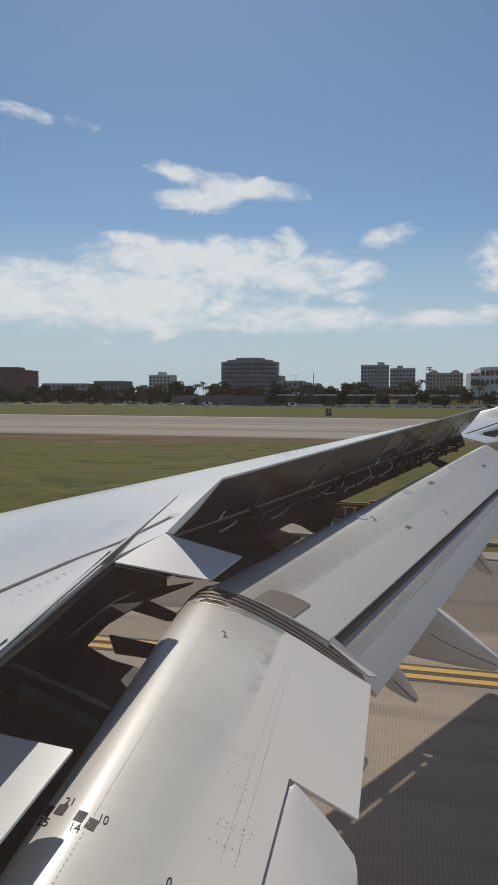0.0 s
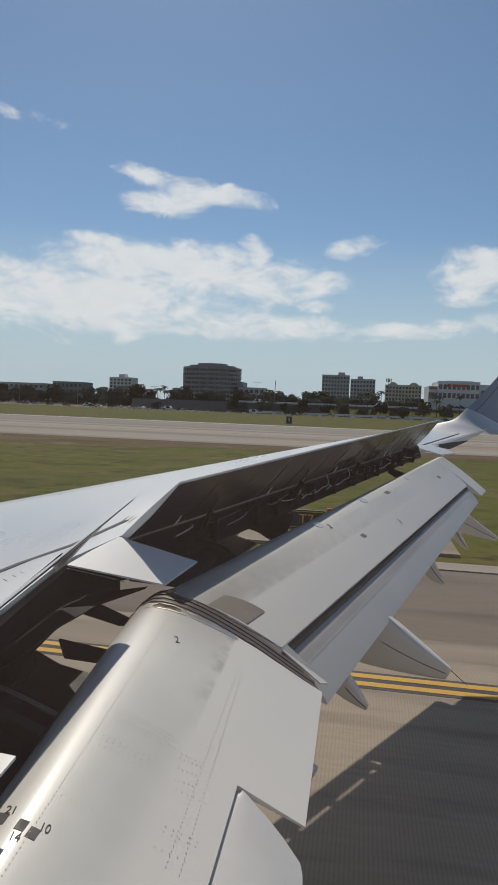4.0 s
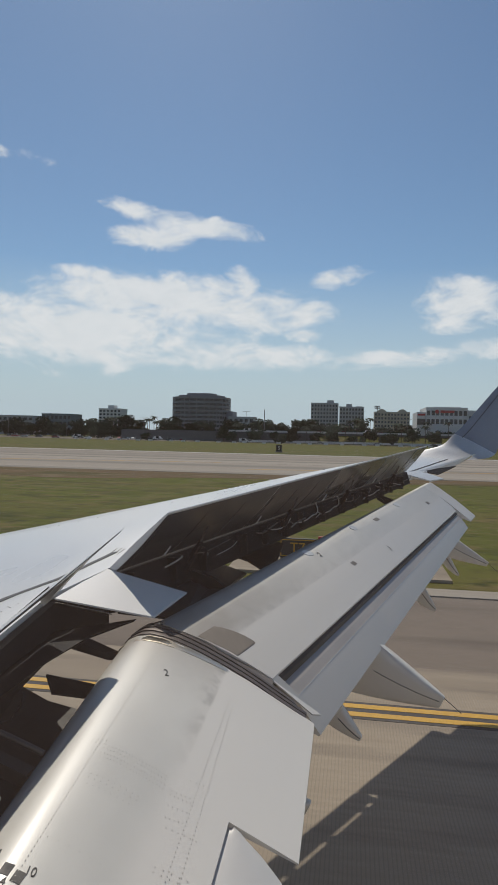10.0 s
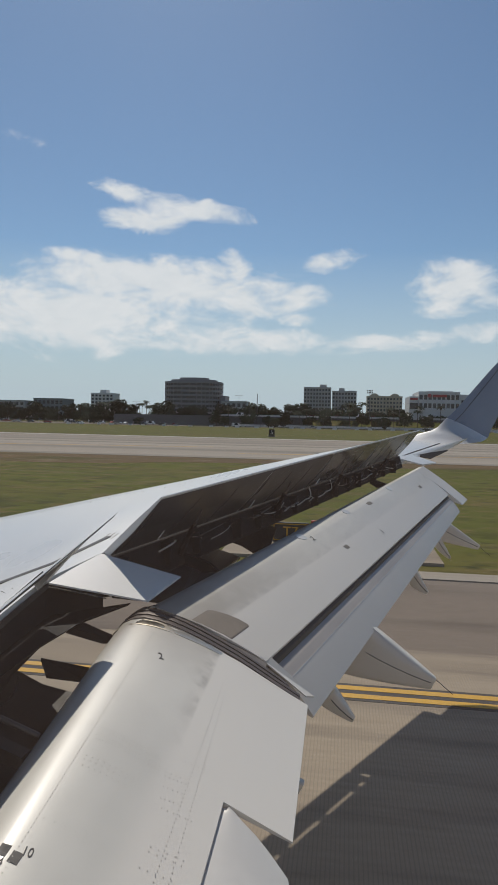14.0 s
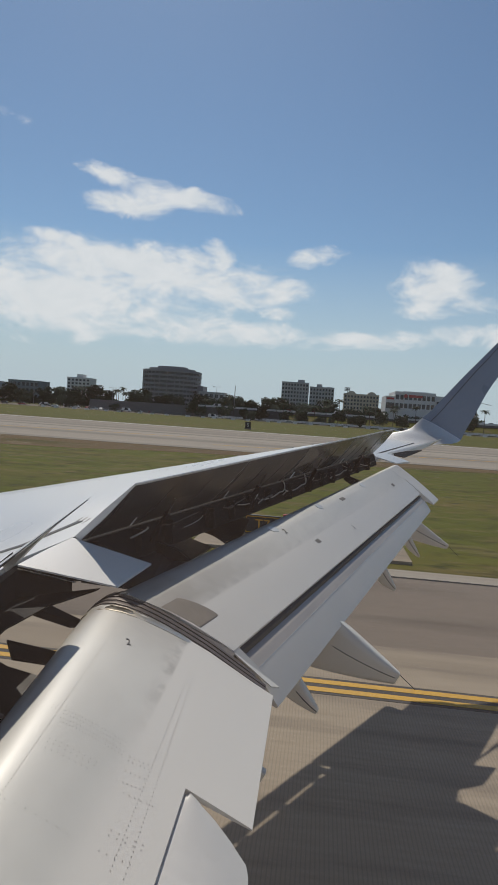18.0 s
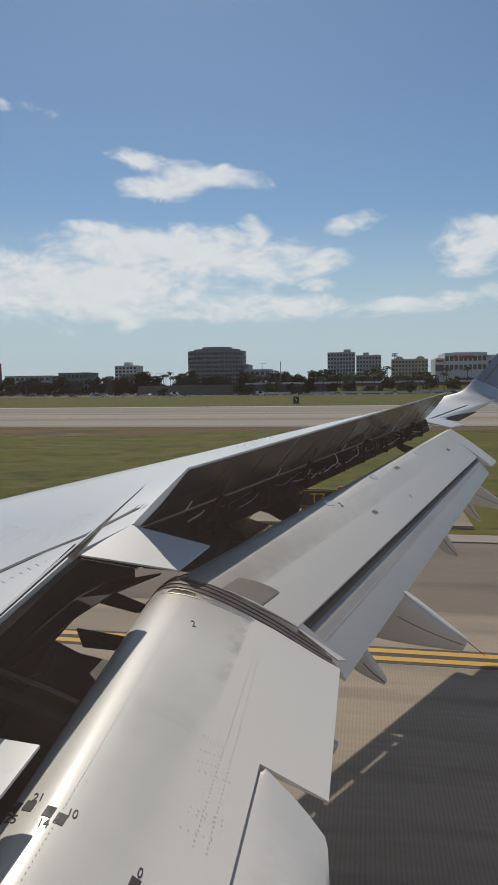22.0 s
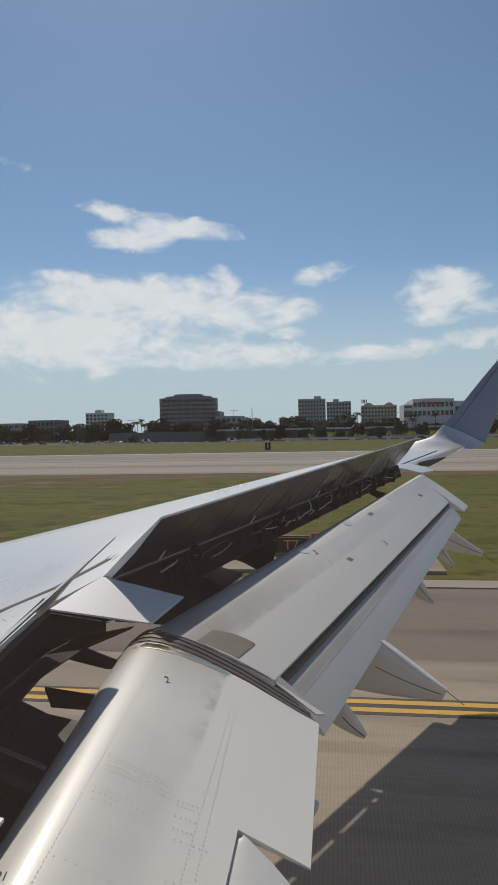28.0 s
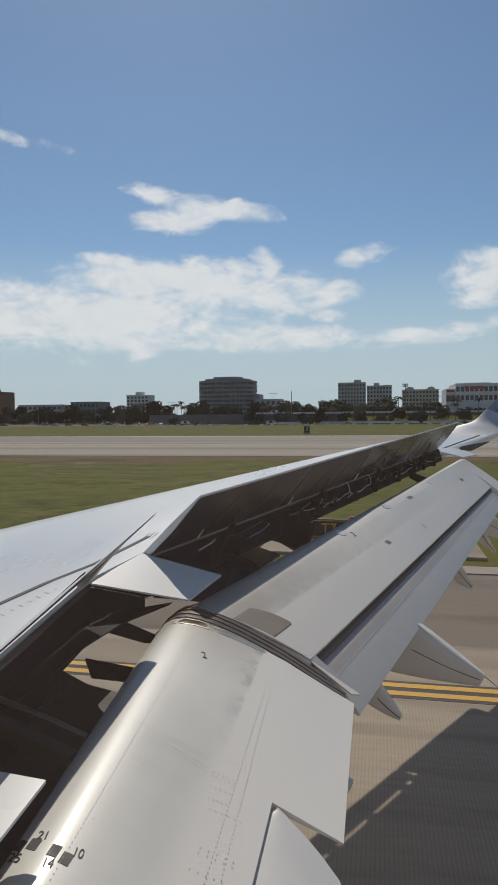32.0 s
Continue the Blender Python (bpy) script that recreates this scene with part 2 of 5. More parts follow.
def flap_paint(name, slope, joint, dirt_from, dirt_to, scuffed):
    """Warm grey nose paint that passes into paler paint at the skin joint, with a scuffed band and soot at one end."""
    m = material(name, (0.67, 0.65, 0.60), 0.44, vary=0.07, scale=1.3, fine_scale=9, fine_vary=0.05, coat=0.32, stretch=(1.0, 0.5, 1.0), spots=[((0.60, 0.575, 0.525), 0.9, 0.5, 1.0)])
    n, l = m.node_tree.nodes, m.node_tree.links
    p = n["Principled BSDF"]
    p.inputs["Coat Roughness"].default_value = 0.2
    colour = p.inputs["Base Color"].links[0].from_socket

    def calc(op, x, y):
        q = n.new("ShaderNodeMath")
        q.operation = op
        for k, v in enumerate((x, y)):
            if isinstance(v, (int, float)):
                q.inputs[k].default_value = v
            else:
                l.new(v, q.inputs[k])
        return q.outputs[0]

    def ramp(v, lo, hi, top):
        r = n.new("ShaderNodeMapRange")
        r.interpolation_type = "SMOOTHSTEP"
        r.inputs["From Min"].default_value, r.inputs["From Max"].default_value, r.inputs["To Max"].default_value = lo, hi, top
        l.new(v, r.inputs["Value"])
        return r.outputs[0]

    def blend(fac, x, col):
        q = n.new("ShaderNodeMix")
        q.data_type = "RGBA"
        l.new(fac, q.inputs[0])
        l.new(x, q.inputs[6])
        q.inputs[7].default_value = (*col, 1)
        return q.outputs[2]

    tc, sp, cloud, smear = n.new("ShaderNodeTexCoord"), n.new("ShaderNodeSeparateXYZ"), n.new("ShaderNodeTexNoise"), n.new("ShaderNodeTexNoise")
    l.new(tc.outputs["Object"], sp.inputs[0])
    cloud.inputs["Scale"].default_value, cloud.inputs["Detail"].default_value = 2.2, 5.0
    smear.inputs["Scale"].default_value, smear.inputs["Detail"].default_value = 9.0, 6.0
    l.new(tc.outputs["Object"], cloud.inputs["Vector"])
    l.new(tc.outputs["Object"], smear.inputs["Vector"])
    u = calc("SUBTRACT", sp.outputs[0], calc("MULTIPLY", calc("SUBTRACT", sp.outputs[1], 5.0), slope))
    wob = calc("ADD", u, calc("MULTIPLY", calc("SUBTRACT", cloud.outputs["Fac"], 0.5), 0.10))
    soot = calc("MULTIPLY", ramp(sp.outputs[1], dirt_from, dirt_to, 1.0), ramp(cloud.outputs["Fac"], -0.3, 0.75, 0.9))
    colour = blend(soot, colour, (0.31, 0.272, 0.228))
    colour = blend(ramp(wob, joint - 0.10, joint + 0.05, 0.9), colour, (0.74, 0.705, 0.65))
    band = calc("MULTIPLY", ramp(u, joint - 0.10, joint, 1.0), calc("SUBTRACT", 1.0, ramp(u, joint + 0.004, joint + 0.03, 1.0)))
    scuff = calc("MULTIPLY", calc("MULTIPLY", band, calc("ADD", ramp(smear.outputs["Fac"], 0.35, 0.7, scuffed), 0.12)), ramp(sp.outputs[1], dirt_from - 0.7 if dirt_to > dirt_from else dirt_from + 4, dirt_to - 0.6 if dirt_to > dirt_from else dirt_to, 1.0))
    colour = blend(scuff, colour, (0.27, 0.25, 0.225))
    l.new(colour, p.inputs["Base Color"])
    return m


M["inner_paint"] = flap_paint("inner_paint", 0.0, -0.93, 3.9, 5.2, 0.6)
M["outer_paint"] = flap_paint("outer_paint", 0.39, -1.02, 7.6, 4.6, 0.25)
M["polished"] = material("polished", (0.80, 0.75, 0.66), 0.2, metal=1.0, vary=0.06, scale=6, fine_scale=40)
M["rail_metal"] = material("rail_metal", (0.115, 0.093, 0.083), 0.40, metal=0.35, vary=0.15, scale=5, fine_scale=40)
M["tab_grey"] = material("tab_grey", (0.80, 0.74, 0.67), 0.4, vary=0.06, scale=1.5, fine_scale=16, fine_vary=0.03, coat=0.08)
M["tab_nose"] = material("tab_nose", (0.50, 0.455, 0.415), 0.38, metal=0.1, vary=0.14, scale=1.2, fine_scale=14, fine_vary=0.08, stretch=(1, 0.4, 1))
M["bare_metal"] = material("bare_metal", (0.68, 0.61, 0.51), 0.3, metal=0.9, vary=0.08, scale=4, fine_scale=30)
M["seal_brown"] = material("seal_brown", (0.20, 0.17, 0.145), 0.45, metal=0.4, vary=0.2, scale=6)
M["seal_dark"] = material("seal_dark", (0.07, 0.066, 0.062), 0.7, vary=0.2, scale=6)
M["seam_grey"] = material("seam_grey", (0.13, 0.135, 0.14), 0.7, shine=0.1, vary=0.15, scale=5)
# near black: the shade of the bay and cove is put into this colour
M["bay_shade"] = material("bay_shade", (0.013, 0.013, 0.015), 0.7, shine=0.15, vary=0.35, scale=5, fine_scale=40, fine_vary=0.15)
# underside primers, darkened to hold the shade below the raised panels
M["primer_shaded"] = material("primer_shaded", (0.036, 0.039, 0.043), 0.36, shine=0.4, vary=0.3, scale=2, fine_scale=20, fine_vary=0.15, spots=[((0.058, 0.058, 0.060), 1.3, 0.5, 0.8)])
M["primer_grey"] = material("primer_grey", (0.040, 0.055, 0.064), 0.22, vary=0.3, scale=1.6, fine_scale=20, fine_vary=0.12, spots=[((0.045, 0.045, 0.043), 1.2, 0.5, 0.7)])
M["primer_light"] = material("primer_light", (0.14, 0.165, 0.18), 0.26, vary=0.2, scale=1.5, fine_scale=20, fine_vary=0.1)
M["lining_pale"] = material("lining_pale", (0.58, 0.56, 0.52), 0.5, vary=0.15, scale=2, fine_scale=20, fine_vary=0.06)
# dull brown, darkened so that it includes the shade inside the cove
M["cove_brown_shade"] = material("cove_brown_shade", (0.055, 0.048, 0.042), 0.6, shine=0.2, vary=0.3, scale=3, fine_scale=30, fine_vary=0.12)
M["winglet_root"] = material("winglet_root", (0.90, 0.885, 0.86), 0.46, metal=0.75, vary=0.05, scale=1.2, fine_scale=14, fine_vary=0.03, rough_vary=0.04)
M["steel"] = material("steel", (0.12, 0.115, 0.11), 0.4, metal=0.7, vary=0.2, scale=8)
M["hose"] = material("hose", (0.42, 0.41, 0.38), 0.45, vary=0.2, scale=20)
M["winglet_blue"] = material("winglet_blue", (0.22, 0.27, 0.34), 0.3, vary=0.08, scale=1.2, fine_scale=15, fine_vary=0.04, coat=0.4)
M["rivet"] = material("rivet", (0.46, 0.44, 0.415), 0.28, metal=0.0, vary=0.15, scale=30)
M["rivet_dull"] = material("rivet_dull", (0.28, 0.265, 0.245), 0.5, metal=0.3, vary=0.3, scale=30)
M["flap_stain"] = material("flap_stain", (0.25, 0.225, 0.195), 0.6, vary=0.2, scale=4, fine_scale=30, fine_vary=0.1)
M["plate_brown"] = material("plate_brown", (0.26, 0.225, 0.19), 0.6, shine=0.2, vary=0.15, scale=3, fine_scale=25, fine_vary=0.08)
M["root_grey"] = material("root_grey", (0.60, 0.585, 0.565), 0.42, vary=0.08, scale=1.6, fine_scale=18, fine_vary=0.04, coat=0.15)
M["ink"] = material("ink", (0.03, 0.03, 0.032), 0.6, vary=0.2, scale=20)
M["fuselage"] = material("fuselage", (0.72, 0.73, 0.75), 0.35, vary=0.04, scale=1, coat=0.3)


# ---- mesh helpers ----
def part(name, bm, mat, parent=None, label="", smooth=None):
    """Links a bmesh as one mesh object under a thing or a part."""
    me = bpy.data.meshes.new(name)
    bmesh.ops.recalc_face_normals(bm, faces=bm.faces)
    bm.to_mesh(me)
    bm.free()
    for mt in (mat if isinstance(mat, (list, tuple)) else [mat]):
        me.materials.append(mt)
    if smooth:
        me.shade_smooth()
        me.set_sharp_from_angle(angle=radians(smooth))
    ob = new(name, me)
    if parent is not None:
        ob.parent = parent
    if label:
        ob["label"] = label
    return ob


def loft(sections, closed=True, caps=True, bm=None):
    """A skin through rings of points (lists of Vectors of equal length)."""
    bm = bm or bmesh.new()
    rings = [[bm.verts.new(p) for p in s] for s in sections]
    n = len(rings[0])
    for a, b in zip(rings, rings[1:]):
        for i in range(n if closed else n - 1):
            j = (i + 1) % n
            bm.faces.new((a[i], a[j], b[j], b[i]))
    if caps and closed:
        bm.faces.new(rings[0])
        bm.faces.new(rings[-1])
    return bm


def slab(corners, down, bm=None):
    """A plate: its upper corners in order, and the offset of its lower face."""
    d = Vector(down)
    top = [Vector(c) for c in corners]
    return loft([top, [c + d for c in top]], bm=bm)


def block(x0, x1, y0, y1, z0, z1, bm=None):
    return slab([(x0, y0, z1), (x1, y0, z1), (x1, y1, z1), (x0, y1, z1)], (0, 0, z0 - z1), bm=bm)


def tube(points, radius, sides=8, bm=None, taper=1.0):
    """A round bar through points."""
    pts = [Vector(p) for p in points]
    rings = []
    for i, p in enumerate(pts):
        way = (pts[min(i + 1, len(pts) - 1)] - pts[max(i - 1, 0)]).normalized()
        u = way.orthogonal().normalized() if i == 0 else (rings_u - way * rings_u.dot(way)).normalized()
        rings_u = u
        v = way.cross(u)
        r = radius * (1 + (taper - 1) * i / max(1, len(pts) - 1))
        rings.append([p + (u * math.cos(2 * math.pi * k / sides) + v * math.sin(2 * math.pi * k / sides)) * r for k in range(sides)])
    return loft(rings, bm=bm)


def bow(a, b, sag, n=8):
    """Points of a hanging or bulging line from a to b."""
    a, b, s = Vector(a), Vector(b), Vector(sag)
    return [a.lerp(b, i / n) + s * (4 * (i / n) * (1 - i / n)) for i in range(n + 1)]


def thing(name, label, category, group="", kind="", m=None):
    ob = tagged(new(name), label, category, group, kind)
    if m is not None:
        ob.matrix_world = m
    return ob


# ---- the airliner ----
airliner = thing("airliner", "white airliner wing with raised spoilers and lowered flaps on a taxiway", "airplane", m=LEAN)


# the flaps are drawn a little large and far, and brought in towards the window to their true size
INSET = Matrix.Translation((0, 0, 4.6)) @ Matrix.Scale(0.893, 4) @ Matrix.Translation((0, 0, -4.6))


def flapwise(ob):
    """A part that hangs on the flaps, at its true size."""
    ob.matrix_basis = INSET
    return ob


def fixed(ob):
    """A part of the fixed wing, already at its true size."""
    return ob


def lerp(a, b, t):
    return a + (b - a) * t


def le_x(y):
    return -6.79 + 0.52 * y


def hinge_x(y):
    return -1.87 + (0.407 * (y - 4.9) if y > 4.9 else 0.229 * (max(y, 4.2) - 4.9))


def hinge_z(y):
    return 3.60 + (0.065 * (y - 4.9) if y > 4.9 else 0.079 * (max(y, 4.2) - 4.9) - 0.13 * (4.2 - min(y, 4.2)))


def crest_z(y):
    return 3.675 + 0.0615 * (y - 6.26) if y > 4.9 else 3.57 + 0.085 * (y - 4.9)


def thick(y):
    return max(0.36, 1.25 - 0.085 * y)


def skin_z(s, y):
    """Height of the upper skin; s runs from the spoiler hinge (0) to near the nose (1)."""
    return lerp(hinge_z(y), crest_z(y), s) + 0.045 * math.sin(math.pi * s) * thick(y)


def wing_section(y):
    hx, lx, t = hinge_x(y), le_x(y), thick(y)
    pts = [(lerp(hx, lx, s), skin_z(s, y)) for s in (0, 0.12, 0.25, 0.4, 0.55, 0.7, 0.82, 0.91)]
    cz = crest_z(y)
    pts += [(lx + 0.16, cz - 0.015), (lx + 0.06, cz - 0.05 * t - 0.02), (lx, cz - 0.14 * t), (lx + 0.05, cz - 0.24 * t), (lx + 0.22, cz - 0.34 * t)]
    pts += [(lerp(hx, lx, 0.6), cz - 0.62 * t), (lerp(hx, lx, 0.25), cz - 0.60 * t), (hx, hinge_z(y) - 0.42 * t)]
    return [Vector((x, y, z)) for x, z in pts]


wing = fixed(part("wing", loft([wing_section(y) for y in (-0.35, 1.0, 2.2, 3.4, 4.2, 4.9, 6.0, 7.5, 9.0, 10.5, 11.6)]), M["wing_white"], airliner, "glossy white upper wing skin", 40))


def tip_te_x(y):
    return 1.36 + 0.43 * (y - 11.6)


def tip_section(y):
    lx, tx, t = le_x(y), tip_te_x(y) - 0.42, thick(y)
    cz = crest_z(y)
    tz = 3.92 + 0.07 * (y - 12)
    xs = (0, 0.2, 0.4, 0.6, 0.8, 0.92)
    pts = [(lerp(tx, lx, s), lerp(tz, cz, s) + 0.05 * math.sin(math.pi * s)) for s in xs]
    pts += [(lx + 0.05, cz - 0.04), (lx, cz - 0.10), (lx + 0.06, cz - 0.16)]
    pts += [(lerp(tx, lx, 0.6), cz - 0.30), (lerp(tx, lx, 0.2), lerp(tz, cz, 0.2) - 0.16), (tx, tz - 0.05)]
    return [Vector((x, y, z)) for x, z in pts]


fixed(part("wing_tip", loft([tip_section(y) for y in (11.61, 12.4, 13.2, 13.8, 14.31)]), M["wing_white"], airliner, "white outer wing panel", 40))
# trailing panel inboard of the aileron, the aileron, and the dark gap below it
part("tip_panel", slab([(0.768, 11.65, 3.984), (1.2, 12.4, 3.965), (1.596, 12.3, 3.831), (1.307, 11.8, 3.827)], (0, 0, -0.02)), M["wing_white"], airliner, "white fixed trailing panel")
part("aileron", slab([(1.2, 12.4, 3.972), (2.492, 14.3, 4.217), (2.264, 14.1, 4.096), (1.983, 13.5, 4.027), (1.534, 12.8, 3.988), (1.251, 12.42, 3.955)], (0, 0, -0.012)), M["wing_white"], airliner, "white aileron")
part("aileron_gap", slab([(1.251, 12.42, 3.955), (1.534, 12.8, 3.988), (1.982, 13.5, 4.005), (1.557, 12.75, 3.887)], (0, 0.02, -0.02)), M["seal_dark"], airliner)

# winglet: a blended curve from the tip up and out, blue above the joint
W_LE = ((0.65, 14.3, 4.16), (1.15, 14.5, 4.24), (1.6, 14.7, 4.32), (1.93, 14.95, 4.41), (2.2, 15.2, 4.64), (2.42, 15.35, 4.82), (2.88, 15.55, 5.32), (3.31, 15.75, 5.78), (4.25, 16.12, 6.75))
W_TE = ((2.10, 14.3, 4.06), (2.35, 14.5, 4.08), (2.62, 14.75, 4.09), (2.90, 15.05, 4.11), (3.08, 15.25, 4.19), (3.18, 15.33, 4.38), (3.44, 15.45, 4.84), (3.80, 15.68, 5.45), (4.72, 16.12, 6.72))


def rail_at(rail, u):
    """A smooth line through the points of an edge; u counts points."""
    i = min(int(u), len(rail) - 2)
    p = [Vector(rail[min(max(k, 0), len(rail) - 1)]) for k in (i - 1, i, i + 1, i + 2)]
    t = u - i
    return 0.5 * (2 * p[1] + (p[2] - p[0]) * t + (2 * p[0] - 5 * p[1] + 4 * p[2] - p[3]) * t * t + (3 * p[1] - p[0] - 3 * p[2] + p[3]) * t ** 3)


def winglet_section(i):
    a, b = rail_at(W_LE, i), rail_at(W_TE, i)
    j = min(i + 0.5, len(W_LE) - 1)
    along = (rail_at(W_LE, j) - rail_at(W_LE, j - 0.5)).normalized()
    nrm = (b - a).cross(along).normalized()
    if nrm.y > 0 or nrm.z < -0.2:
        nrm = -nrm
    h = 0.055 * (1 - 0.06 * i)
    return [a.lerp(b, q) + nrm * h * k for q, k in ((1, 0), (0.75, 0.5), (0.4, 1.0), (0.15, 0.8), (0.03, 0.3), (0, 0), (0.05, -0.4), (0.4, -0.7), (0.75, -0.4))]


fixed(part("winglet_root", loft([winglet_section(k / 4) for k in range(0, 17)]), M["winglet_root"], airliner, "white blended winglet root", 60))
fixed(part("winglet", loft([winglet_section(k / 4) for k in range(16, 33)]), M["winglet_blue"], airliner, "blue-grey painted winglet", 60))
part("winglet_seam", tube([Vector(W_LE[i]).lerp(Vector(W_TE[i]), 0.2) + Vector((-0.01, -0.045, 0.0)) for i in range(4, 9)], 0.007, 6), M["ink"], airliner)
for q, y0 in ((0.34, 12.0), (0.80, 11.9)):
    pts = []
    for k in range(7):
        y = lerp(y0, 14.25, k / 6)
        sec = tip_section(y)
        c = sec[0].lerp(sec[5], 1 - q if q < 0.5 else 0.12)
        pts.append(Vector((c.x, y, lerp(3.92 + 0.07 * (y - 12), crest_z(y), (c.x - sec[0].x) / (le_x(y) - sec[0].x)) + 0.052 * math.sin(math.pi * (c.x - sec[0].x) / (le_x(y) - sec[0].x)))))
    part("panel_line", tube(pts, 0.012, 6), M["seam_grey"], airliner)

for i, q in ((6, 0.3), (7, 0.1), (7, 0.7)):
    c = Vector(W_TE[i]).lerp(Vector(W_TE[i + 1 if i < 8 else i]), q)
    part("static_wick", tube([c, c + Vector((0.22, 0.0, -0.04))], 0.005, 5), M["ink"], airliner, "thin black static wick")

# dark seam along the rear spar
ring = []
for x, y in ((-2.92, 2.2), (-2.66, 3.0), (-2.42, 3.72), (-2.284, 4.13), (-2.119, 4.6), (-1.987, 5.36)):
    f = (x - hinge_x(y)) / (le_x(y) - hinge_x(y))
    z = skin_z(f, y) + 0.0042
    ring.append([Vector((x - 0.018, y, z)), Vector((x + 0.018, y, z)), Vector((x + 0.022, y, z - 0.03)), Vector((x - 0.022, y, z - 0.03))])
part("panel_seam", loft(ring), M["seam_grey"], wing)

# small unreadable stencil beside the spoiler
for i in range(3):
    for k in range(4):
        x, y = -2.02 + 0.035 * i, 5.30 + 0.05 * k + 0.02 * (i % 2)
        f = (x - hinge_x(y)) / (le_x(y) - hinge_x(y))
        z = skin_z(f, y) + 0.0015
        part("stencil_bar", slab([(x, y, z), (x + 0.007, y, z), (x + 0.007, y + 0.034, z + 0.002), (x, y + 0.034, z + 0.002)], (0, 0, -0.01)), M["flap_stain"], wing)

bm = bmesh.new()
for x, y in [(-2.16 - 0.02 * k, 4.05 - 0.07 * k) for k in range(9)] + [(-2.20 - 0.02 * k, 3.99 - 0.07 * k) for k in range(7)]:
    f = (x - hinge_x(y)) / (le_x(y) - hinge_x(y))
    block(x - 0.004, x + 0.004, y - 0.004, y + 0.004, skin_z(f, y) - 0.01, skin_z(f, y) + 0.002, bm=bm)
tagged(part("fasteners", bm, M["rivet"], wing), kind="stuff")
bm = bmesh.new()
rnd = random.Random(3)
for k in range(26):
    y = 6.35 + 0.115 * k
    x = le_x(y) + 0.42 + rnd.uniform(-0.01, 0.01)
    f = (x - hinge_x(y)) / (le_x(y) - hinge_x(y))
    if rnd.random() < 0.75:
        block(x - 0.004, x + 0.004, y, y + rnd.uniform(0.04, 0.11), skin_z(f, y) - 0.02, skin_z(f, y) + 0.003, bm=bm)
tagged(part("slat_marks", bm, M["rivet"], wing), kind="stuff")

# slats ahead of the nose, with a narrow slot of light behind them
for y0, y1 in ((1.2, 4.2), (4.25, 6.9), (6.95, 9.5), (9.55, 11.8), (11.85, 14.0)):
    rings = []
    for y in (y0, (y0 + y1) / 2, y1):
        lx, cz, t = le_x(y), crest_z(y), thick(y)
        rings.append([Vector((lx + dx - 0.055, y, cz + dz * t - 0.028)) for dx, dz in ((0.02, -0.06), (-0.10, -0.10), (-0.20, -0.20), (-0.22, -0.30), (-0.14, -0.36), (-0.08, -0.26), (-0.03, -0.14))])
    fixed(part("slat", loft(rings), M["bare_metal"], airliner, "extended bare-metal leading-edge slat", 40))
    for q in (0.18, 0.5, 0.82):
        y = lerp(y0, y1, q)
        lx, cz, t = le_x(y), crest_z(y), thick(y)
        part("slat_track", block(lx - 0.12, lx + 0.10, y, y + 0.10, cz - 0.30 * t, cz - 0.10 * t), M["rail_metal"], airliner)

# spoilers, raised; each with a darker underside, its shade partly in the primer's colour
def spoiler(y0, y1, back=(0.465, 0.43), back2=None, t=1.0, lining="primer_shaded", lift=0.006):
    back2 = back2 or back
    rings, under = [], []
    for y, b in ((y0, back), (y1, back2)):
        h = Vector((hinge_x(y) + 0.012, y, hinge_z(y) + lift))
        e = h + Vector((b[0], 0, b[1]))
        w = (e - h).normalized()
        nrm = Vector((w.z, 0, -w.x))        # towards the underside
        rings.append([h, h.lerp(e, 0.5) - nrm * 0.006, e, e + nrm * 0.010 * t, h.lerp(e, 0.45) + nrm * 0.045 * t, h + nrm * 0.05 * t])
        under.append((h, e, nrm))
    sp = part("spoiler", loft(rings), M["wing_white"], airliner, "raised white spoiler panel")
    fixed(sp)
    (h0, e0, n0), (h1, e1, n1) = under
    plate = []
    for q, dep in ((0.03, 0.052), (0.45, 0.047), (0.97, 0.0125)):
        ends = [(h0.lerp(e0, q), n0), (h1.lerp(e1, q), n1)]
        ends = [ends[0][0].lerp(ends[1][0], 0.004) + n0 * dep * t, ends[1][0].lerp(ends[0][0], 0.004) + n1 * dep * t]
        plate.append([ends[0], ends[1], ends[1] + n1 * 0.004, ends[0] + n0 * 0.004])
    part("underside", loft(plate), M[lining], sp, "primed underside, darkened for shade")
    for k in (0.03, 0.36, 0.70):
        a, b, nn = h0.lerp(h1, k), e0.lerp(e1, k), n0.lerp(n1, k)
        half = (h1 - h0).normalized() * 0.005
        rib = []
        for q, dep in ((0.04, 0.062), (0.5, 0.055), (0.80, 0.030)):
            c = a.lerp(b, q) + nn * dep * t
            rib.append([c - half, c + half, c + half - nn * 0.02, c - half - nn * 0.02])
        part("stiffener", loft(rib), M["primer_shaded"], sp)
    return sp


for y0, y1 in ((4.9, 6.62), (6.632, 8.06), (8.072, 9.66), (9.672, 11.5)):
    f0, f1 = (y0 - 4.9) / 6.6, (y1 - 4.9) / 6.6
    spoiler(y0, y1, (lerp(0.465, 0.395, f0), lerp(0.43, 0.40, f0)), (lerp(0.465, 0.395, f1), lerp(0.43, 0.40, f1)), lining="primer_light" if y0 > 9.5 else "primer_grey" if y0 > 8 else "primer_shaded")
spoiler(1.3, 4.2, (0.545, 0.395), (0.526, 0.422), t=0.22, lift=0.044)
rib = []
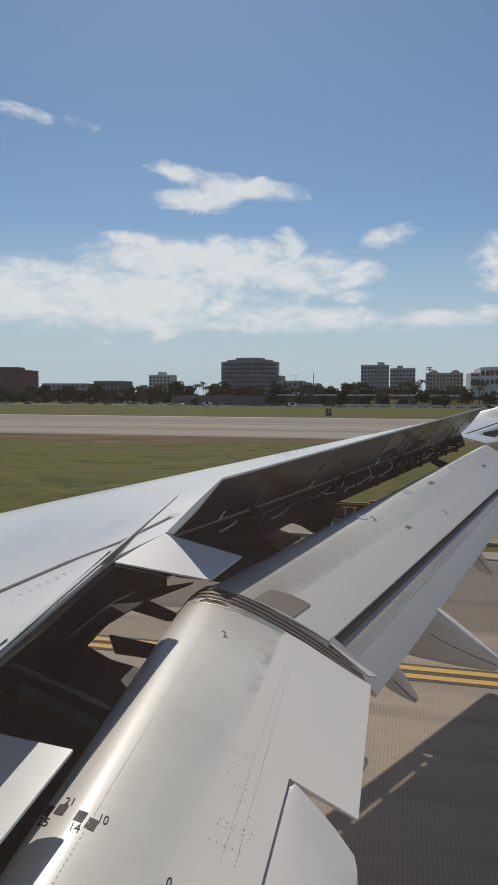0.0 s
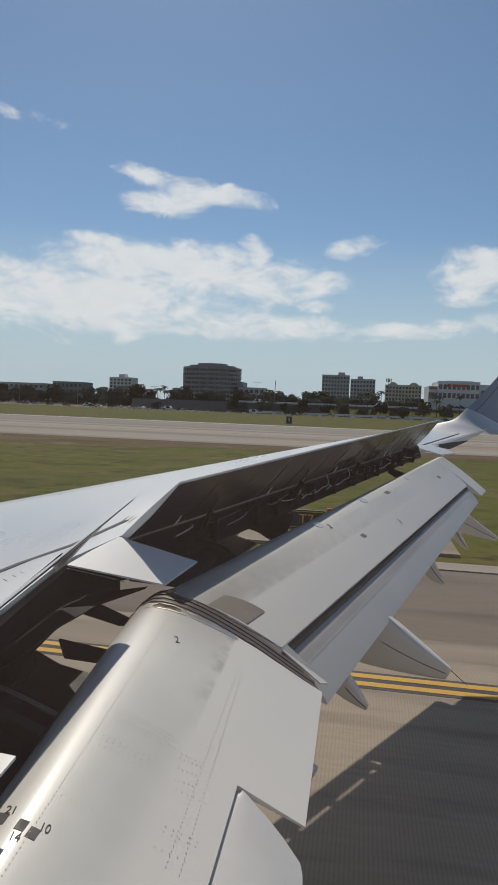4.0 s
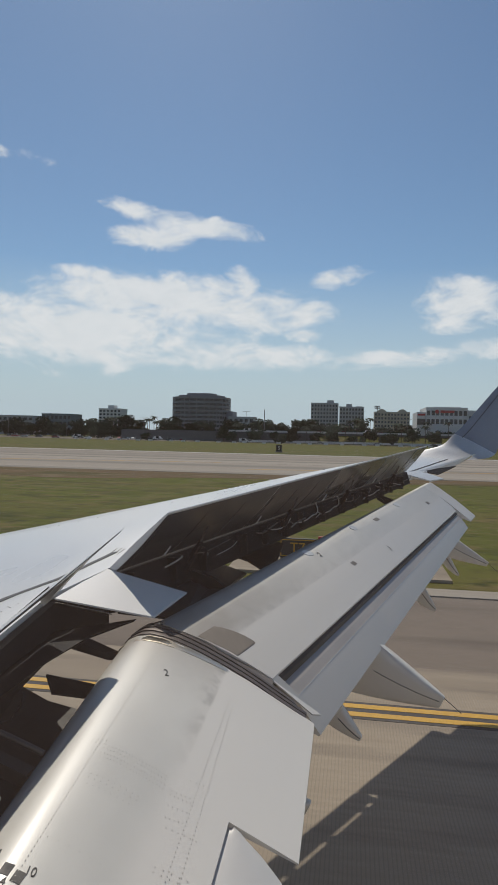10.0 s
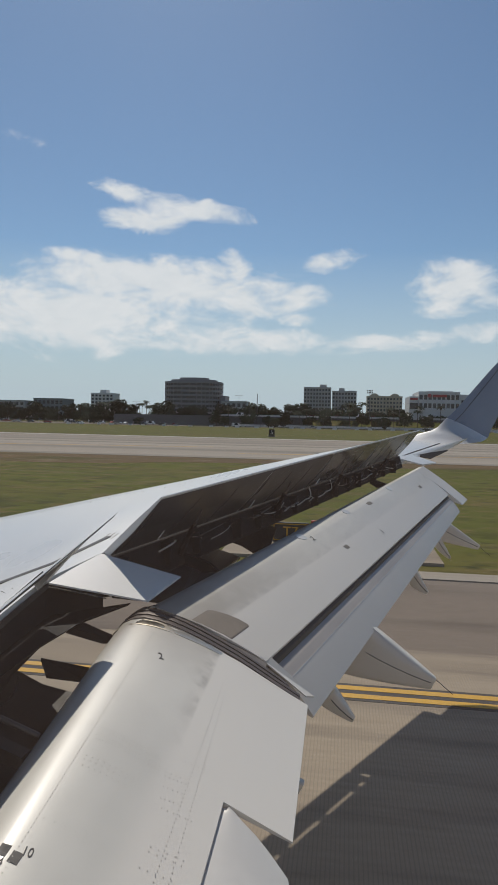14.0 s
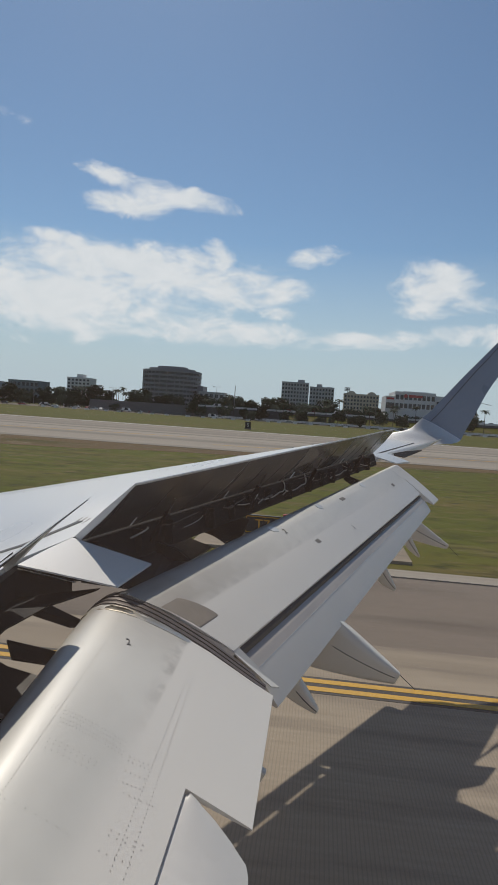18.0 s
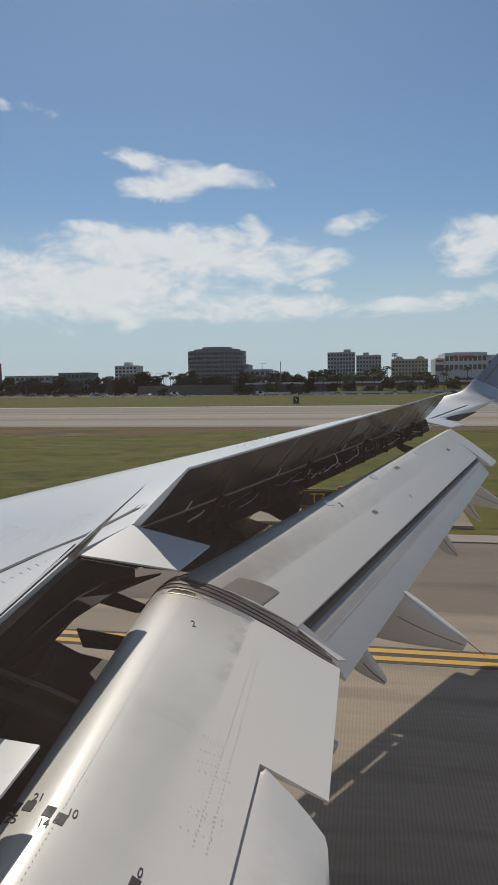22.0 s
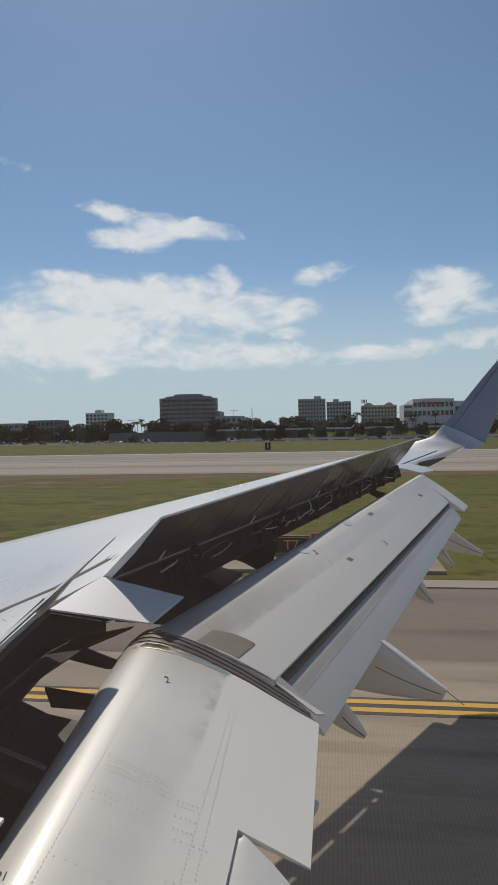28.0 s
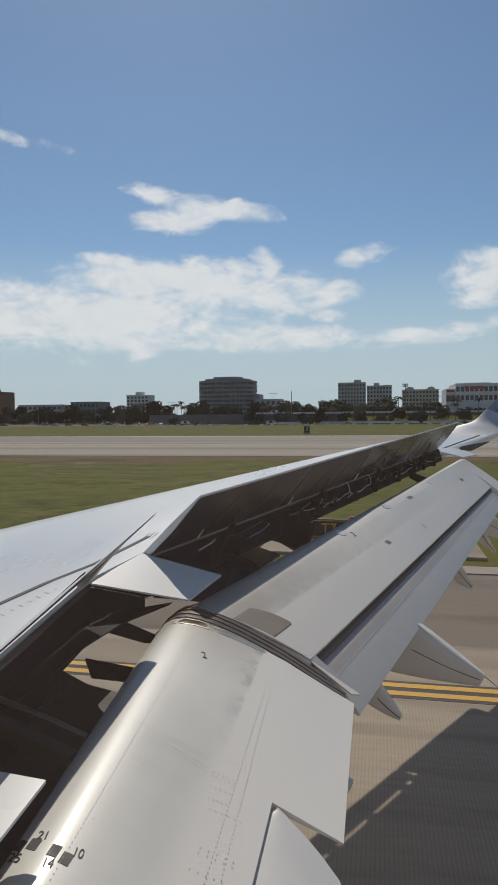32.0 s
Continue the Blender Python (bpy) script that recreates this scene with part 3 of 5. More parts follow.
for y in (4.06, 4.198):
    h = Vector((hinge_x(y) + 0.012, y, hinge_z(y) + 0.032))
    e = h + Vector((0.526, 0, 0.422)) * 0.62
    rib.append([h, e, h.lerp(e, 0.5) + Vector((0.013, 0, -0.016)), h + Vector((0.028, 0, -0.042))])
part("spoiler_end_rib", loft(rib), M["lining_pale"], airliner, "pale wedge rib at the end of the spoiler")

# fixed panel at the kink, curving down over the flap noses
kink = []
for k in range(6):
    s = k / 5
    a = Vector((lerp(-1.99, -1.373, s), lerp(4.22, 4.45, s), lerp(3.53, 3.363, s)))
    b = Vector((lerp(-1.87, -1.285, s), lerp(4.88, 5.03, s * s), lerp(3.60, 3.40, s) + 0.012 * math.sin(math.pi * s)))
    kink.append([a, a.lerp(b, 0.5) + Vector((0, 0, 0.006)), b, b - Vector((0, 0, 0.012)), a - Vector((0, 0, 0.012))])
fixed(part("kink_panel", loft(kink), M["panel_white"], airliner, "white fixed trailing panel between the spoilers", 40))

part("kink_edge_strip", tube([kink[0][0] + Vector((0.0, 0.0, -0.028)), kink[2][0] + Vector((-0.01, 0, -0.03)), kink[3][0] + Vector((-0.02, 0, -0.035))], 0.004, 6), M["bare_metal"], airliner, "thin bare-metal strip under the panel edge")

# flaps
FLAP = ((-1.53, 3.136), (-1.47, 3.131), (-1.40, 3.118), (-1.26, 3.077), (-1.08, 3.0), (-0.9, 2.912), (-0.75, 2.842), (-0.6, 2.765), (-0.276, 2.594))


def flap_pull(y):
    """The flap narrows a little towards its root: how far the nose moves aft."""
    return 0.06 * (4.68 - y)


def flap_z(x, y):
    if x < -0.9:
        c = flap_pull(y)
        x = (x + 1.5 * c) / (1 - c / 0.6)
    for (x0, z0), (x1, z1) in zip(FLAP, FLAP[1:]):
        if x <= x1 or x1 == FLAP[-1][0]:
            return lerp(z0, z1, (x - x0) / (x1 - x0)) + 0.083 * (y - 4.68)


def inner_section(y, te):
    dz, c = 0.083 * (y - 4.68), flap_pull(y)
    top = [(x + (c * (-0.9 - x) / 0.6 if x < -0.9 else 0.0)) for x in (-1.53, -1.47, -1.4, -1.26, -1.08, -0.93, -0.75, -0.64) if x < te - 0.02]
    top = [(x, flap_z(x, y)) for x in top] + [(te, flap_z(te, y))]
    while len(top) < 9:
        top.insert(-1, (lerp(top[-2][0], te, 0.5), flap_z(lerp(top[-2][0], te, 0.5), y)))
    nose = [(-1.52, 2.80 + dz), (-1.63, 2.85 + dz), (-1.695, 2.93 + dz), (-1.71, 3.0 + dz), (-1.695, 3.06 + dz), (-1.655, 3.10 + dz), (-1.595, 3.128 + dz)]
    low = [(te, flap_z(te, y) - 0.010), (-0.9, 2.855 + dz)]
    return [Vector((x + c * 1.05, y, z)) for x, z in nose] + [Vector((x, y, z)) for x, z in top + low]


stations = [(0.35, -0.63), (1.2, -0.63), (2.0, -0.63), (2.8, -0.63), (3.296, -0.63), (3.30, -0.28), (3.8, -0.28), (4.3, -0.28), (4.66, -0.28)]


def bulge(x):
    """How far the outboard edge of the inner flap stands out, ahead of its trailing edge."""
    s = min(1.0, max(0.0, (-0.30 - x) / 0.65))
    return 0.085 * s * s * (3 - 2 * s)


flap_rings = [inner_section(y, te) for y, te in stations]
for v in flap_rings[-1]:
    v.y += bulge(v.x)
    v.z += 0.083 * bulge(v.x)
inner_flap = flapwise(part("inner_flap", loft(flap_rings), M["inner_paint"], airliner, "grey-white inner flap with rivet rows", 40))

# lower panel beyond the notch at the root end of the inner flap
root_tab = []
for y, crease, wide in ((0.35, 0.355, 0.37), (1.6, 0.355, 0.37), (2.5, 0.352, 0.365), (2.86, 0.345, 0.36), (2.94, 0.305, 0.352), (3.04, 0.228, 0.342), (3.10, 0.188, 0.325), (3.18, 0.138, 0.235), (3.24, 0.09, 0.15), (3.275, 0.045, 0.075), (3.29, 0.012, 0.02)):
    z0 = flap_z(-0.615, y) - 0.022
    root_tab.append([Vector(p) for p in ((-0.68, y, z0 + 0.012), (-0.612, y, z0), (-0.612 + crease * 0.5, y, z0 - crease * 0.22 + 0.012), (-0.612 + crease, y, z0 - crease * 0.54 + 0.016), (-0.612 + wide, y, z0 - wide * 0.58), (-0.612 + wide, y, z0 - wide * 0.58 - 0.02), (-0.68, y, z0 - 0.10))])
flapwise(part("root_panel", loft(root_tab), M["root_grey"], airliner, "cream trailing panel set below the flap", 30))

# outer flap: main element and the slotted tab behind it


def outer(y):
    return (y - 5.0) / 6.5


def outer_section(y, reach=0.0):
    k = outer(y)
    cx, cz = lerp(-1.41, 1.256, k), lerp(3.175, 3.80, k)      # crest
    sx, sz = lerp(-0.585, 1.758, k) + reach, lerp(2.80, 3.406, k) - 0.75 * reach     # trailing edge at the slot
    r = lerp(1.0, 0.62, k)
    pts = [(cx + 0.02, cz - 0.36 * r), (cx - 0.16 * r, cz - 0.30 * r), (cx - 0.25 * r, cz - 0.20 * r), (cx - 0.23 * r, cz - 0.10 * r), (cx - 0.13 * r, cz - 0.025 * r), (cx, cz)]
    for s in (0.2, 0.4, 0.6, 0.8):
        pts.append((lerp(cx, sx, s), lerp(cz, sz, s) + 0.035 * r * math.sin(math.pi * s)))
    pts += [(sx, sz), (sx, sz - 0.015), (lerp(cx, sx, 0.55), lerp(cz, sz, 0.55) - 0.22 * r)]
    return [Vector((x, y, z)) for x, z in pts]


outer_flap = flapwise(part("outer_flap", loft([outer_section(y) for y in (4.94, 5.6, 6.6, 7.8, 9.0, 10.2, 11.2)]), M["outer_paint"], airliner, "grey-white outer flap, lowered", 40))
flapwise(part("outer_flap_tip", loft([outer_section(y, 0.22) for y in (11.21, 11.6)]), M["flap_aft"], airliner, "", 40))


def tab_line(y):
    """Slot edge and trailing edge of the tab, and its scale there."""
    k = outer(y)
    return Vector((lerp(-0.585, 1.758, k), y, lerp(2.80, 3.406, k))), Vector((lerp(-0.253, 1.939, k), y, lerp(2.37, 3.146, k))), lerp(1.0, 0.6, k)


def tab_section(y):
    a, b, r = tab_line(y)
    crease = a.lerp(b, 0.40) + Vector((0.012 * r, 0, 0.002 * r))
    pts = [a + Vector((-0.08 * r, 0, -0.20 * r)), crease + Vector((-0.03 * r, 0, -0.02 * r)), crease, crease.lerp(b, 0.5) + Vector((0.004, 0, 0.004)), b, b + Vector((-0.01, 0, -0.012)), a.lerp(b, 0.45) + Vector((0, 0, -0.16 * r))]
    return pts


def tab_nose_section(y):
    a, b, r = tab_line(y)
    crease = a.lerp(b, 0.40) + Vector((0.010 * r, 0, -0.004 * r))
    over = [a + Vector((-0.07 * r, 0, -0.13 * r)), a + Vector((-0.035 * r, 0, -0.086 * r)), a + Vector((0.005 * r, 0, -0.076 * r)), a.lerp(crease, 0.55) + Vector((0.012 * r, 0, -0.030 * r)), crease]
    return over + [p + Vector((-0.012, 0, -0.014)) for p in reversed(over)]


TAB_AT = (4.99, 6.0, 7.5, 9.0, 10.2, 11.15)
tab = flapwise(part("flap_tab", loft([tab_section(y) for y in TAB_AT]), M["tab_grey"], airliner, "grey slotted trailing tab", 40))
# nose band in a darker brown-grey than the tab behind it
part("tab_nose", loft([tab_nose_section(y) for y in TAB_AT]), M["tab_nose"], tab, "darker brown-grey nose of the tab", 60)
part("tab_crease", loft([[p + Vector((0.0, 0, 0.001)), p + Vector((0.004, 0, -0.004)), p + Vector((0.003, 0, -0.012)), p + Vector((-0.006, 0, -0.006))] for p in [a.lerp(b, 0.40) + Vector((0.012 * r, 0, 0.004 * r)) for a, b, r in map(tab_line, TAB_AT)]]), M["wing_white"], tab, "pale lip along the tab")

# added dark strip that stands for the shade in the slot between the outer flap and its tab
slot = []
for y in (4.99, 6.5, 8.0, 9.5, 11.15):
    r, e = lerp(1.0, 0.6, outer(y)), Vector((lerp(-0.585, 1.758, outer(y)), y, lerp(2.80, 3.406, outer(y))))
    slot.append([e + Vector((-0.03, 0, -0.02)), e + Vector((0.022 * r, 0, -0.042 * r)), e + Vector((0.026 * r, 0, -0.085 * r)), e + Vector((-0.03, 0, -0.07))])
flapwise(part("slot_seal", loft(slot), M["seal_dark"], airliner, "added dark strip for the slot's shade"))

# end ribs, rails and rubber seals between the two flaps


def edge_band(nm, y_nose, y_rear, w_nose, w_rear, mat, lift, x_from, x_to, label=""):
    """A lip that follows the flap's upper curve from the nose to the rear."""
    rings = []
    xs = [x for x in (-1.70, -1.675, -1.64, -1.58, -1.5, -1.4, -1.3, -1.2, -1.1, -1.0, -0.9, -0.8, -0.7, -0.6, -0.5, -0.42, -0.34, -0.29) if x_from <= x <= x_to]
    for x in xs:
        s = (x + 1.7) / 1.41
        ease = s * s * (3 - 2 * s)
        y, wide = lerp(y_nose, y_rear, ease) + bulge(x), lerp(w_nose, w_rear, ease)
        drop = 0.0 if x > -1.53 else 0.075 * ((-1.53 - x) / 0.17) ** 1.6
        z = flap_z(max(x, -1.53), y) - drop
        up_ = min(1.0, (x - xs[0]) / 0.05, (xs[-1] - x) / 0.05 + 0.3) * lift if lift > 0 else lift
        rings.append([Vector((x, y, z + up_)), Vector((x, y + wide * 0.5, z + up_ + 0.003)), Vector((x, y + wide, z + up_)), Vector((x, y + wide, z - 0.07)), Vector((x, y, z - 0.07))])
    return part(nm, loft(rings), M[mat], inner_flap, label, 50)


edge_band("end_rib", 4.56, 4.645, 0.13, 0.016, "bare_metal", 0.005, -1.70, -0.86, "curved bare-metal end rib")
edge_band("edge_seal", 4.69, 4.661, 0.012, 0.006, "seal_dark", -0.003, -1.70, -0.30)
edge_band("edge_strip", 4.702, 4.667, 0.062, 0.040, "rail_metal", 0.004, -1.70, -0.30, "dull metal edge rail")
edge_band("edge_seal", 4.764, 4.707, 0.006, 0.004, "seal_dark", 0.0, -1.70, -0.34)
edge_band("edge_strip", 4.77, 4.711, 0.060, 0.038, "rail_metal", 0.007, -1.70, -0.34, "dull metal edge rail")
edge_band("edge_seal", 4.83, 4.75, 0.007, 0.005, "seal_dark", 0.003, -1.70, -0.40)
edge_band("edge_strip", 4.837, 4.755, 0.060, 0.034, "rail_metal", 0.011, -1.68, -0.40, "dull metal edge rail")
edge_band("edge_seal", 4.897, 4.79, 0.05, 0.14, "seal_brown", 0.004, -1.66, -0.58)
edge_band("rub_pad", 4.582, 4.63, 0.075, 0.03, "polished", 0.009, -1.58, -1.30, "polished metal pad")
edge_band("rub_pad", 4.855, 4.80, 0.085, 0.05, "polished", 0.020, -1.60, -1.28, "polished metal pad")
# darker plate at the inner corner of the outer flap
rings = []
for s, y_in, y_out in ((0.30, 4.955, 5.16), (0.36, 4.955, 5.19), (0.46, 4.955, 5.215), (0.56, 4.955, 5.225), (0.655, 4.955, 5.222), (0.675, 4.955, 5.205)):
    q, q2 = [outer_section(y)[5].lerp(outer_section(y)[10], s) + Vector((0, 0, 0.035 * math.sin(math.pi * s) + 0.0012)) for y in (y_in, y_out)]
    rings.append([q, q2, q2 - Vector((0, 0, 0.006)), q - Vector((0, 0, 0.006))])
part("wear_plate", loft(rings), M["plate_brown"], outer_flap, "flush darker brown-grey plate", 60)

flapwise(part("end_plate", slab([(-0.66, 4.935, 2.826), (-0.575, 5.01, 2.798), (-0.254, 5.01, 2.515), (-0.31, 4.925, 2.55)], (0, 0, -0.012)), M["flap_aft"], airliner, "pale end plate of the flap"))
def outer_patch(y, s, w, h, mat, name, sides=4):
    """A thin plate lying on the outer flap, square or oval."""
    def at(yy, ss):
        sec = outer_section(yy)
        r = lerp(1.0, 0.62, outer(yy))
        return sec[5].lerp(sec[10], ss) + Vector((0, 0, 0.033 * r * math.sin(math.pi * max(0.0, ss)) + 0.004))
    if sides == 4:
        rim = [at(y + sy * h / 2, s + sx * w / 2) for sx, sy in ((-1, -1), (1, -1), (1, 1), (-1, 1))]
    else:
        rim = [at(y + math.sin(a) * h / 2, s + math.cos(a) * w / 2) for a in [2 * math.pi * k / sides for k in range(sides)]]
    return part(name, slab(rim, (0, 0, -0.008)), M[mat], outer_flap)


for y, s_ in ((7.12, 0.075), (8.30, 0.07), (9.8, 0.08)):
    outer_patch(y, s_, 0.16, 0.11, "wing_white", "oval_plate", 14)
outer_patch(7.4, 0.60, 0.07, 0.08, "flap_stain", "access_plate")
outer_patch(8.92, 0.16, 0.08, 0.12, "flap_stain", "access_plate")
outer_patch(10.6, 0.45, 0.08, 0.08, "flap_stain", "access_plate")
for y, s_ in ((7.2, 0.2), (8.3, 0.74)):
    cu = bpy.data.curves.new("mark_text", "FONT")
    cu.body, cu.size, cu.extrude, cu.align_x, cu.align_y = "2", 0.10, 0.001, "CENTER", "CENTER"
    tmp = new("tmp_text", cu)
    me = bpy.data.meshes.new_from_object(tmp.evaluated_get(bpy.context.evaluated_depsgraph_get()))
    bpy.data.objects.remove(tmp)
    me.materials.clear()
    me.materials.append(M["ink"])
    mark = new("flap_number", me)
    mark.parent = outer_flap
    sec = outer_section(y)
    way = (sec[10] - sec[5]).normalized()
    mark.matrix_basis = Matrix.Translation(sec[5].lerp(sec[10], s_) + Vector((0, 0, 0.036 * lerp(1.0, 0.62, outer(y)) * math.sin(math.pi * s_) + 0.003))) @ Matrix.Rotation(math.atan2(-way.z, way.x), 4, "Y") @ Matrix.Rotation(0.09, 4, "X") @ Matrix.Rotation(radians(50), 4, "Z")
    mark["label"] = "black stencilled number"


# flap track fairings: canoe pods under the flap
def fairing(y, x0, z0, x1, z1, width, deep, tip=0.2, rake=0.0):
    rings, side = [], []
    for s in (0.0, 0.12, 0.3, 0.5, 0.7, 0.86, 0.96, 1.0):
        w = width * (math.sin(math.pi * min(1, 0.25 + 0.72 * s)) ** 0.6) + 0.012
        h = deep * (1 - (1 - tip) * s)
        c = Vector((lerp(x0, x1, s), y, lerp(z0, z1, s)))
        ring = []
        for k in range(16):
            a = 2 * math.pi * k / 16
            ca, sa = math.cos(a), math.sin(a)
            v = 0.5 * math.copysign(abs(ca) ** 0.55, ca) - 0.5
            ring.append(c + Vector((0.5 * h * v * s + rake * v * (1 - s), w * math.copysign(abs(sa) ** 0.5, sa) * (1 + 0.35 * v), h * v)))
        rings.append(ring)
        side.append(ring[11] + Vector((0, -0.004, 0)))
    f = flapwise(part("flap_track_fairing", loft(rings), M["flap_aft"], airliner, "pale pointed flap track fairing", 40))
    part("fairing_seam", tube([p.lerp(q, 0.6) for p, q in zip(side[1:7], [r[13] + Vector((0, -0.004, 0)) for r in rings[1:7]])], 0.0045, 5), M["seam_grey"], f)
    return f


fairing(6.6, 0.22, 2.62, 0.85, 2.095, 0.13, 0.52, 0.22, 0.27)
fairing(5.5, -0.10, 2.40, 0.055, 2.155, 0.06, 0.15, 0.30, 0.13)
fairing(8.9, 0.84, 2.77, 1.05, 2.36, 0.07, 0.33, 0.14, 0.03)
fairing(11.2, 1.55, 3.0, 2.145, 2.55, 0.09, 0.36, 0.2, 0.15)
fairing(10.3, 1.34, 2.94, 1.55, 2.53, 0.06, 0.26, 0.14, 0.02)
fairing(4.0, -0.8, 2.62, -0.265, 2.41, 0.09, 0.30, 0.25, 0.2)
for y, x, z in ((6.6, 0.845, 2.075), (11.2, 2.14, 2.52)):
    flapwise(part("static_wick", tube([(x, y, z), (x + 0.16, y, z - 0.14)], 0.004, 5), M["ink"], airliner, "thin black static wick"))

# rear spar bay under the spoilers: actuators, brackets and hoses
bay = fixed(part("spar_bay", loft([[Vector((hinge_x(y) + 0.006, y, hinge_z(y) - 0.03)), Vector((hinge_x(y) + 0.05, y, hinge_z(y) - 0.05)), Vector((hinge_x(y) + 0.10, y, hinge_z(y) - 0.32 * lerp(1, 0.75, (y - 4.9) / 6.6))), Vector((hinge_x(y) + 0.006, y, hinge_z(y) - 0.34 * lerp(1, 0.75, (y - 4.9) / 6.6)))] for y in (4.86, 6.0, 7.5, 9.0, 10.5, 11.58)]), M["bay_shade"], airliner, "spar bay with hoses, shade in its colour"))
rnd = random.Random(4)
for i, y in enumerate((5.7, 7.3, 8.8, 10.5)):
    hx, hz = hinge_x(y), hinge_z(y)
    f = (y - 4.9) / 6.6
    part("actuator", tube([(hx + 0.08, y, hz - 0.22), (hx + 0.17, y, hz - 0.05), (hx + 0.22, y, hz + 0.04)], 0.028), M["bay_shade"], bay, "steel spoiler actuator, darkened for shade", 40)
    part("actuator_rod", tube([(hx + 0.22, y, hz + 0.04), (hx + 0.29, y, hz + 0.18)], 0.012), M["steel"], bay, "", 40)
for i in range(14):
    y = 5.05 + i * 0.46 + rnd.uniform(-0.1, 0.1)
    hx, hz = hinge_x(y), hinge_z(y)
    part("bracket", block(hx + 0.04, hx + 0.13 + rnd.uniform(0, 0.05), y, y + 0.03, hz - 0.26, hz - 0.06), M["bay_shade"], bay)
for i in range(20):
    y = 5.4 + i * 0.30 + rnd.uniform(-0.2, 0.2)
    y2 = y + rnd.uniform(0.15, 0.5)
    a = (hinge_x(y) + 0.10, y, hinge_z(y) - rnd.uniform(0.06, 0.18))
    b = (hinge_x(y2) + 0.10, y2, hinge_z(y2) - rnd.uniform(0.06, 0.18))
    part("hose", tube(bow(a, b, (rnd.uniform(0.02, 0.05), 0, rnd.uniform(-0.05, 0.03)), 8), rnd.choice((0.004, 0.006, 0.008)), 6), M["hose"] if i % 3 == 0 else M["steel"], bay, "", 60)
for y in (8.15, 8.75, 10.2):      # pale hydraulic pipes that drop and then run along the spar
    pts = [(hinge_x(y) + 0.09, y, hinge_z(y) - 0.03), (hinge_x(y) + 0.11, y + 0.01, hinge_z(y) - 0.08), (hinge_x(y) + 0.11, y, hinge_z(y) - 0.13)]
    for k in range(6):
        yy = y - 0.05 - 0.12 * k
        pts.append((hinge_x(yy) + 0.115 + 0.01 * math.sin(k * 1.3), yy, hinge_z(yy) - 0.145 - 0.008 * k + 0.014 * math.sin(k * 1.9)))
    part("pipe", tube(pts, 0.008, 7), M["hose"], bay, "pale bent hydraulic pipe", 60)
for y in (5.35, 6.75, 8.25, 9.85):
    a = Vector((hinge_x(y) + 0.13, y, hinge_z(y) + 0.0))
    part("lock_pin", tube([a, a + Vector((0.05, 0.02, 0.07))], 0.006, 6), M["panel_white"], bay, "short pale strut", 60)
# shrouds below the spoilers, coloured near black for the shade there, with a ragged gap between them
fixed(part("shroud", slab([(-1.80, 4.9, 3.27), (-1.28, 4.9, 3.23), (-1.02, 6.30, 3.30), (-1.27, 6.62, 3.30), (-1.34, 6.68, 3.32), (-1.40, 6.3, 3.36)], (0, 0, -0.02)), M["primer_shaded"], airliner, "shroud panel with shade in its colour"))
fixed(part("shroud", slab([(-1.33, 6.99, 3.33), (-1.22, 7.02, 3.32), (-1.10, 6.86, 3.32), (-0.92, 6.52, 3.31), (-0.78, 6.75, 3.33), (-0.80, 7.6, 3.38), (-1.0, 7.7, 3.41)], (0, 0, -0.02)), M["bay_shade"], airliner, "shroud panel with shade in its colour"))

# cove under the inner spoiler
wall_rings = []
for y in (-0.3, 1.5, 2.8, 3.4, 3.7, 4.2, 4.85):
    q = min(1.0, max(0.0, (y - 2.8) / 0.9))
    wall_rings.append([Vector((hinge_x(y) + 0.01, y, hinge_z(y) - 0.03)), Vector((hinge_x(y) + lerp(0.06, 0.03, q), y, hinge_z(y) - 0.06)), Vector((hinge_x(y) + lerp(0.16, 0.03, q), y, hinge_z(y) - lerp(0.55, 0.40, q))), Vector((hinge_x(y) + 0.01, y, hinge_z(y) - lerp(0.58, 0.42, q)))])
# the wall's near-black colour carries the cove's shade
part("cove_wall", loft(wall_rings), M["bay_shade"], airliner, "cove wall behind the spar, shade in its colour")
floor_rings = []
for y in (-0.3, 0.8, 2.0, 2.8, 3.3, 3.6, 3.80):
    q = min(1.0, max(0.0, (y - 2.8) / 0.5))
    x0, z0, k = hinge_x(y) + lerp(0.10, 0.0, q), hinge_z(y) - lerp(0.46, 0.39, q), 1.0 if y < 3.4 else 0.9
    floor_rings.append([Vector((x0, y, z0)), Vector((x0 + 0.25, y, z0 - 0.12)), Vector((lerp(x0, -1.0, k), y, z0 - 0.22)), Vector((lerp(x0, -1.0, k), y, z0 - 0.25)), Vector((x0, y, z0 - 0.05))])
part("cove_floor", loft(floor_rings), M["cove_brown_shade"], airliner, "dull brown cove floor panel, darkened for shade", 40)
part("cove_panel", slab([(-2.0, 4.25, 3.30), (-1.512, 4.5, 3.33), (-1.742, 4.2, 3.285), (-1.80, 3.75, 3.28), (-1.85, 3.1, 3.24), (-2.0, 2.6, 3.2)], (-0.02, 0, -0.02)), M["bay_shade"], airliner, "lower cove panel, darkened for shade")
part("flap_track", slab([(-1.83, 4.12, 3.275), (-1.76, 4.2, 3.285), (-1.527, 4.2, 3.192), (-1.60, 4.16, 3.20)], (0, 0, -0.05)), M["bay_shade"], airliner)
part("flap_track", slab([(-1.749, 3.6, 3.25), (-1.483, 3.7, 3.165), (-1.517, 3.7, 3.083), (-1.715, 3.6, 3.142)], (-0.03, 0.05, -0.03)), M["bay_shade"], airliner)
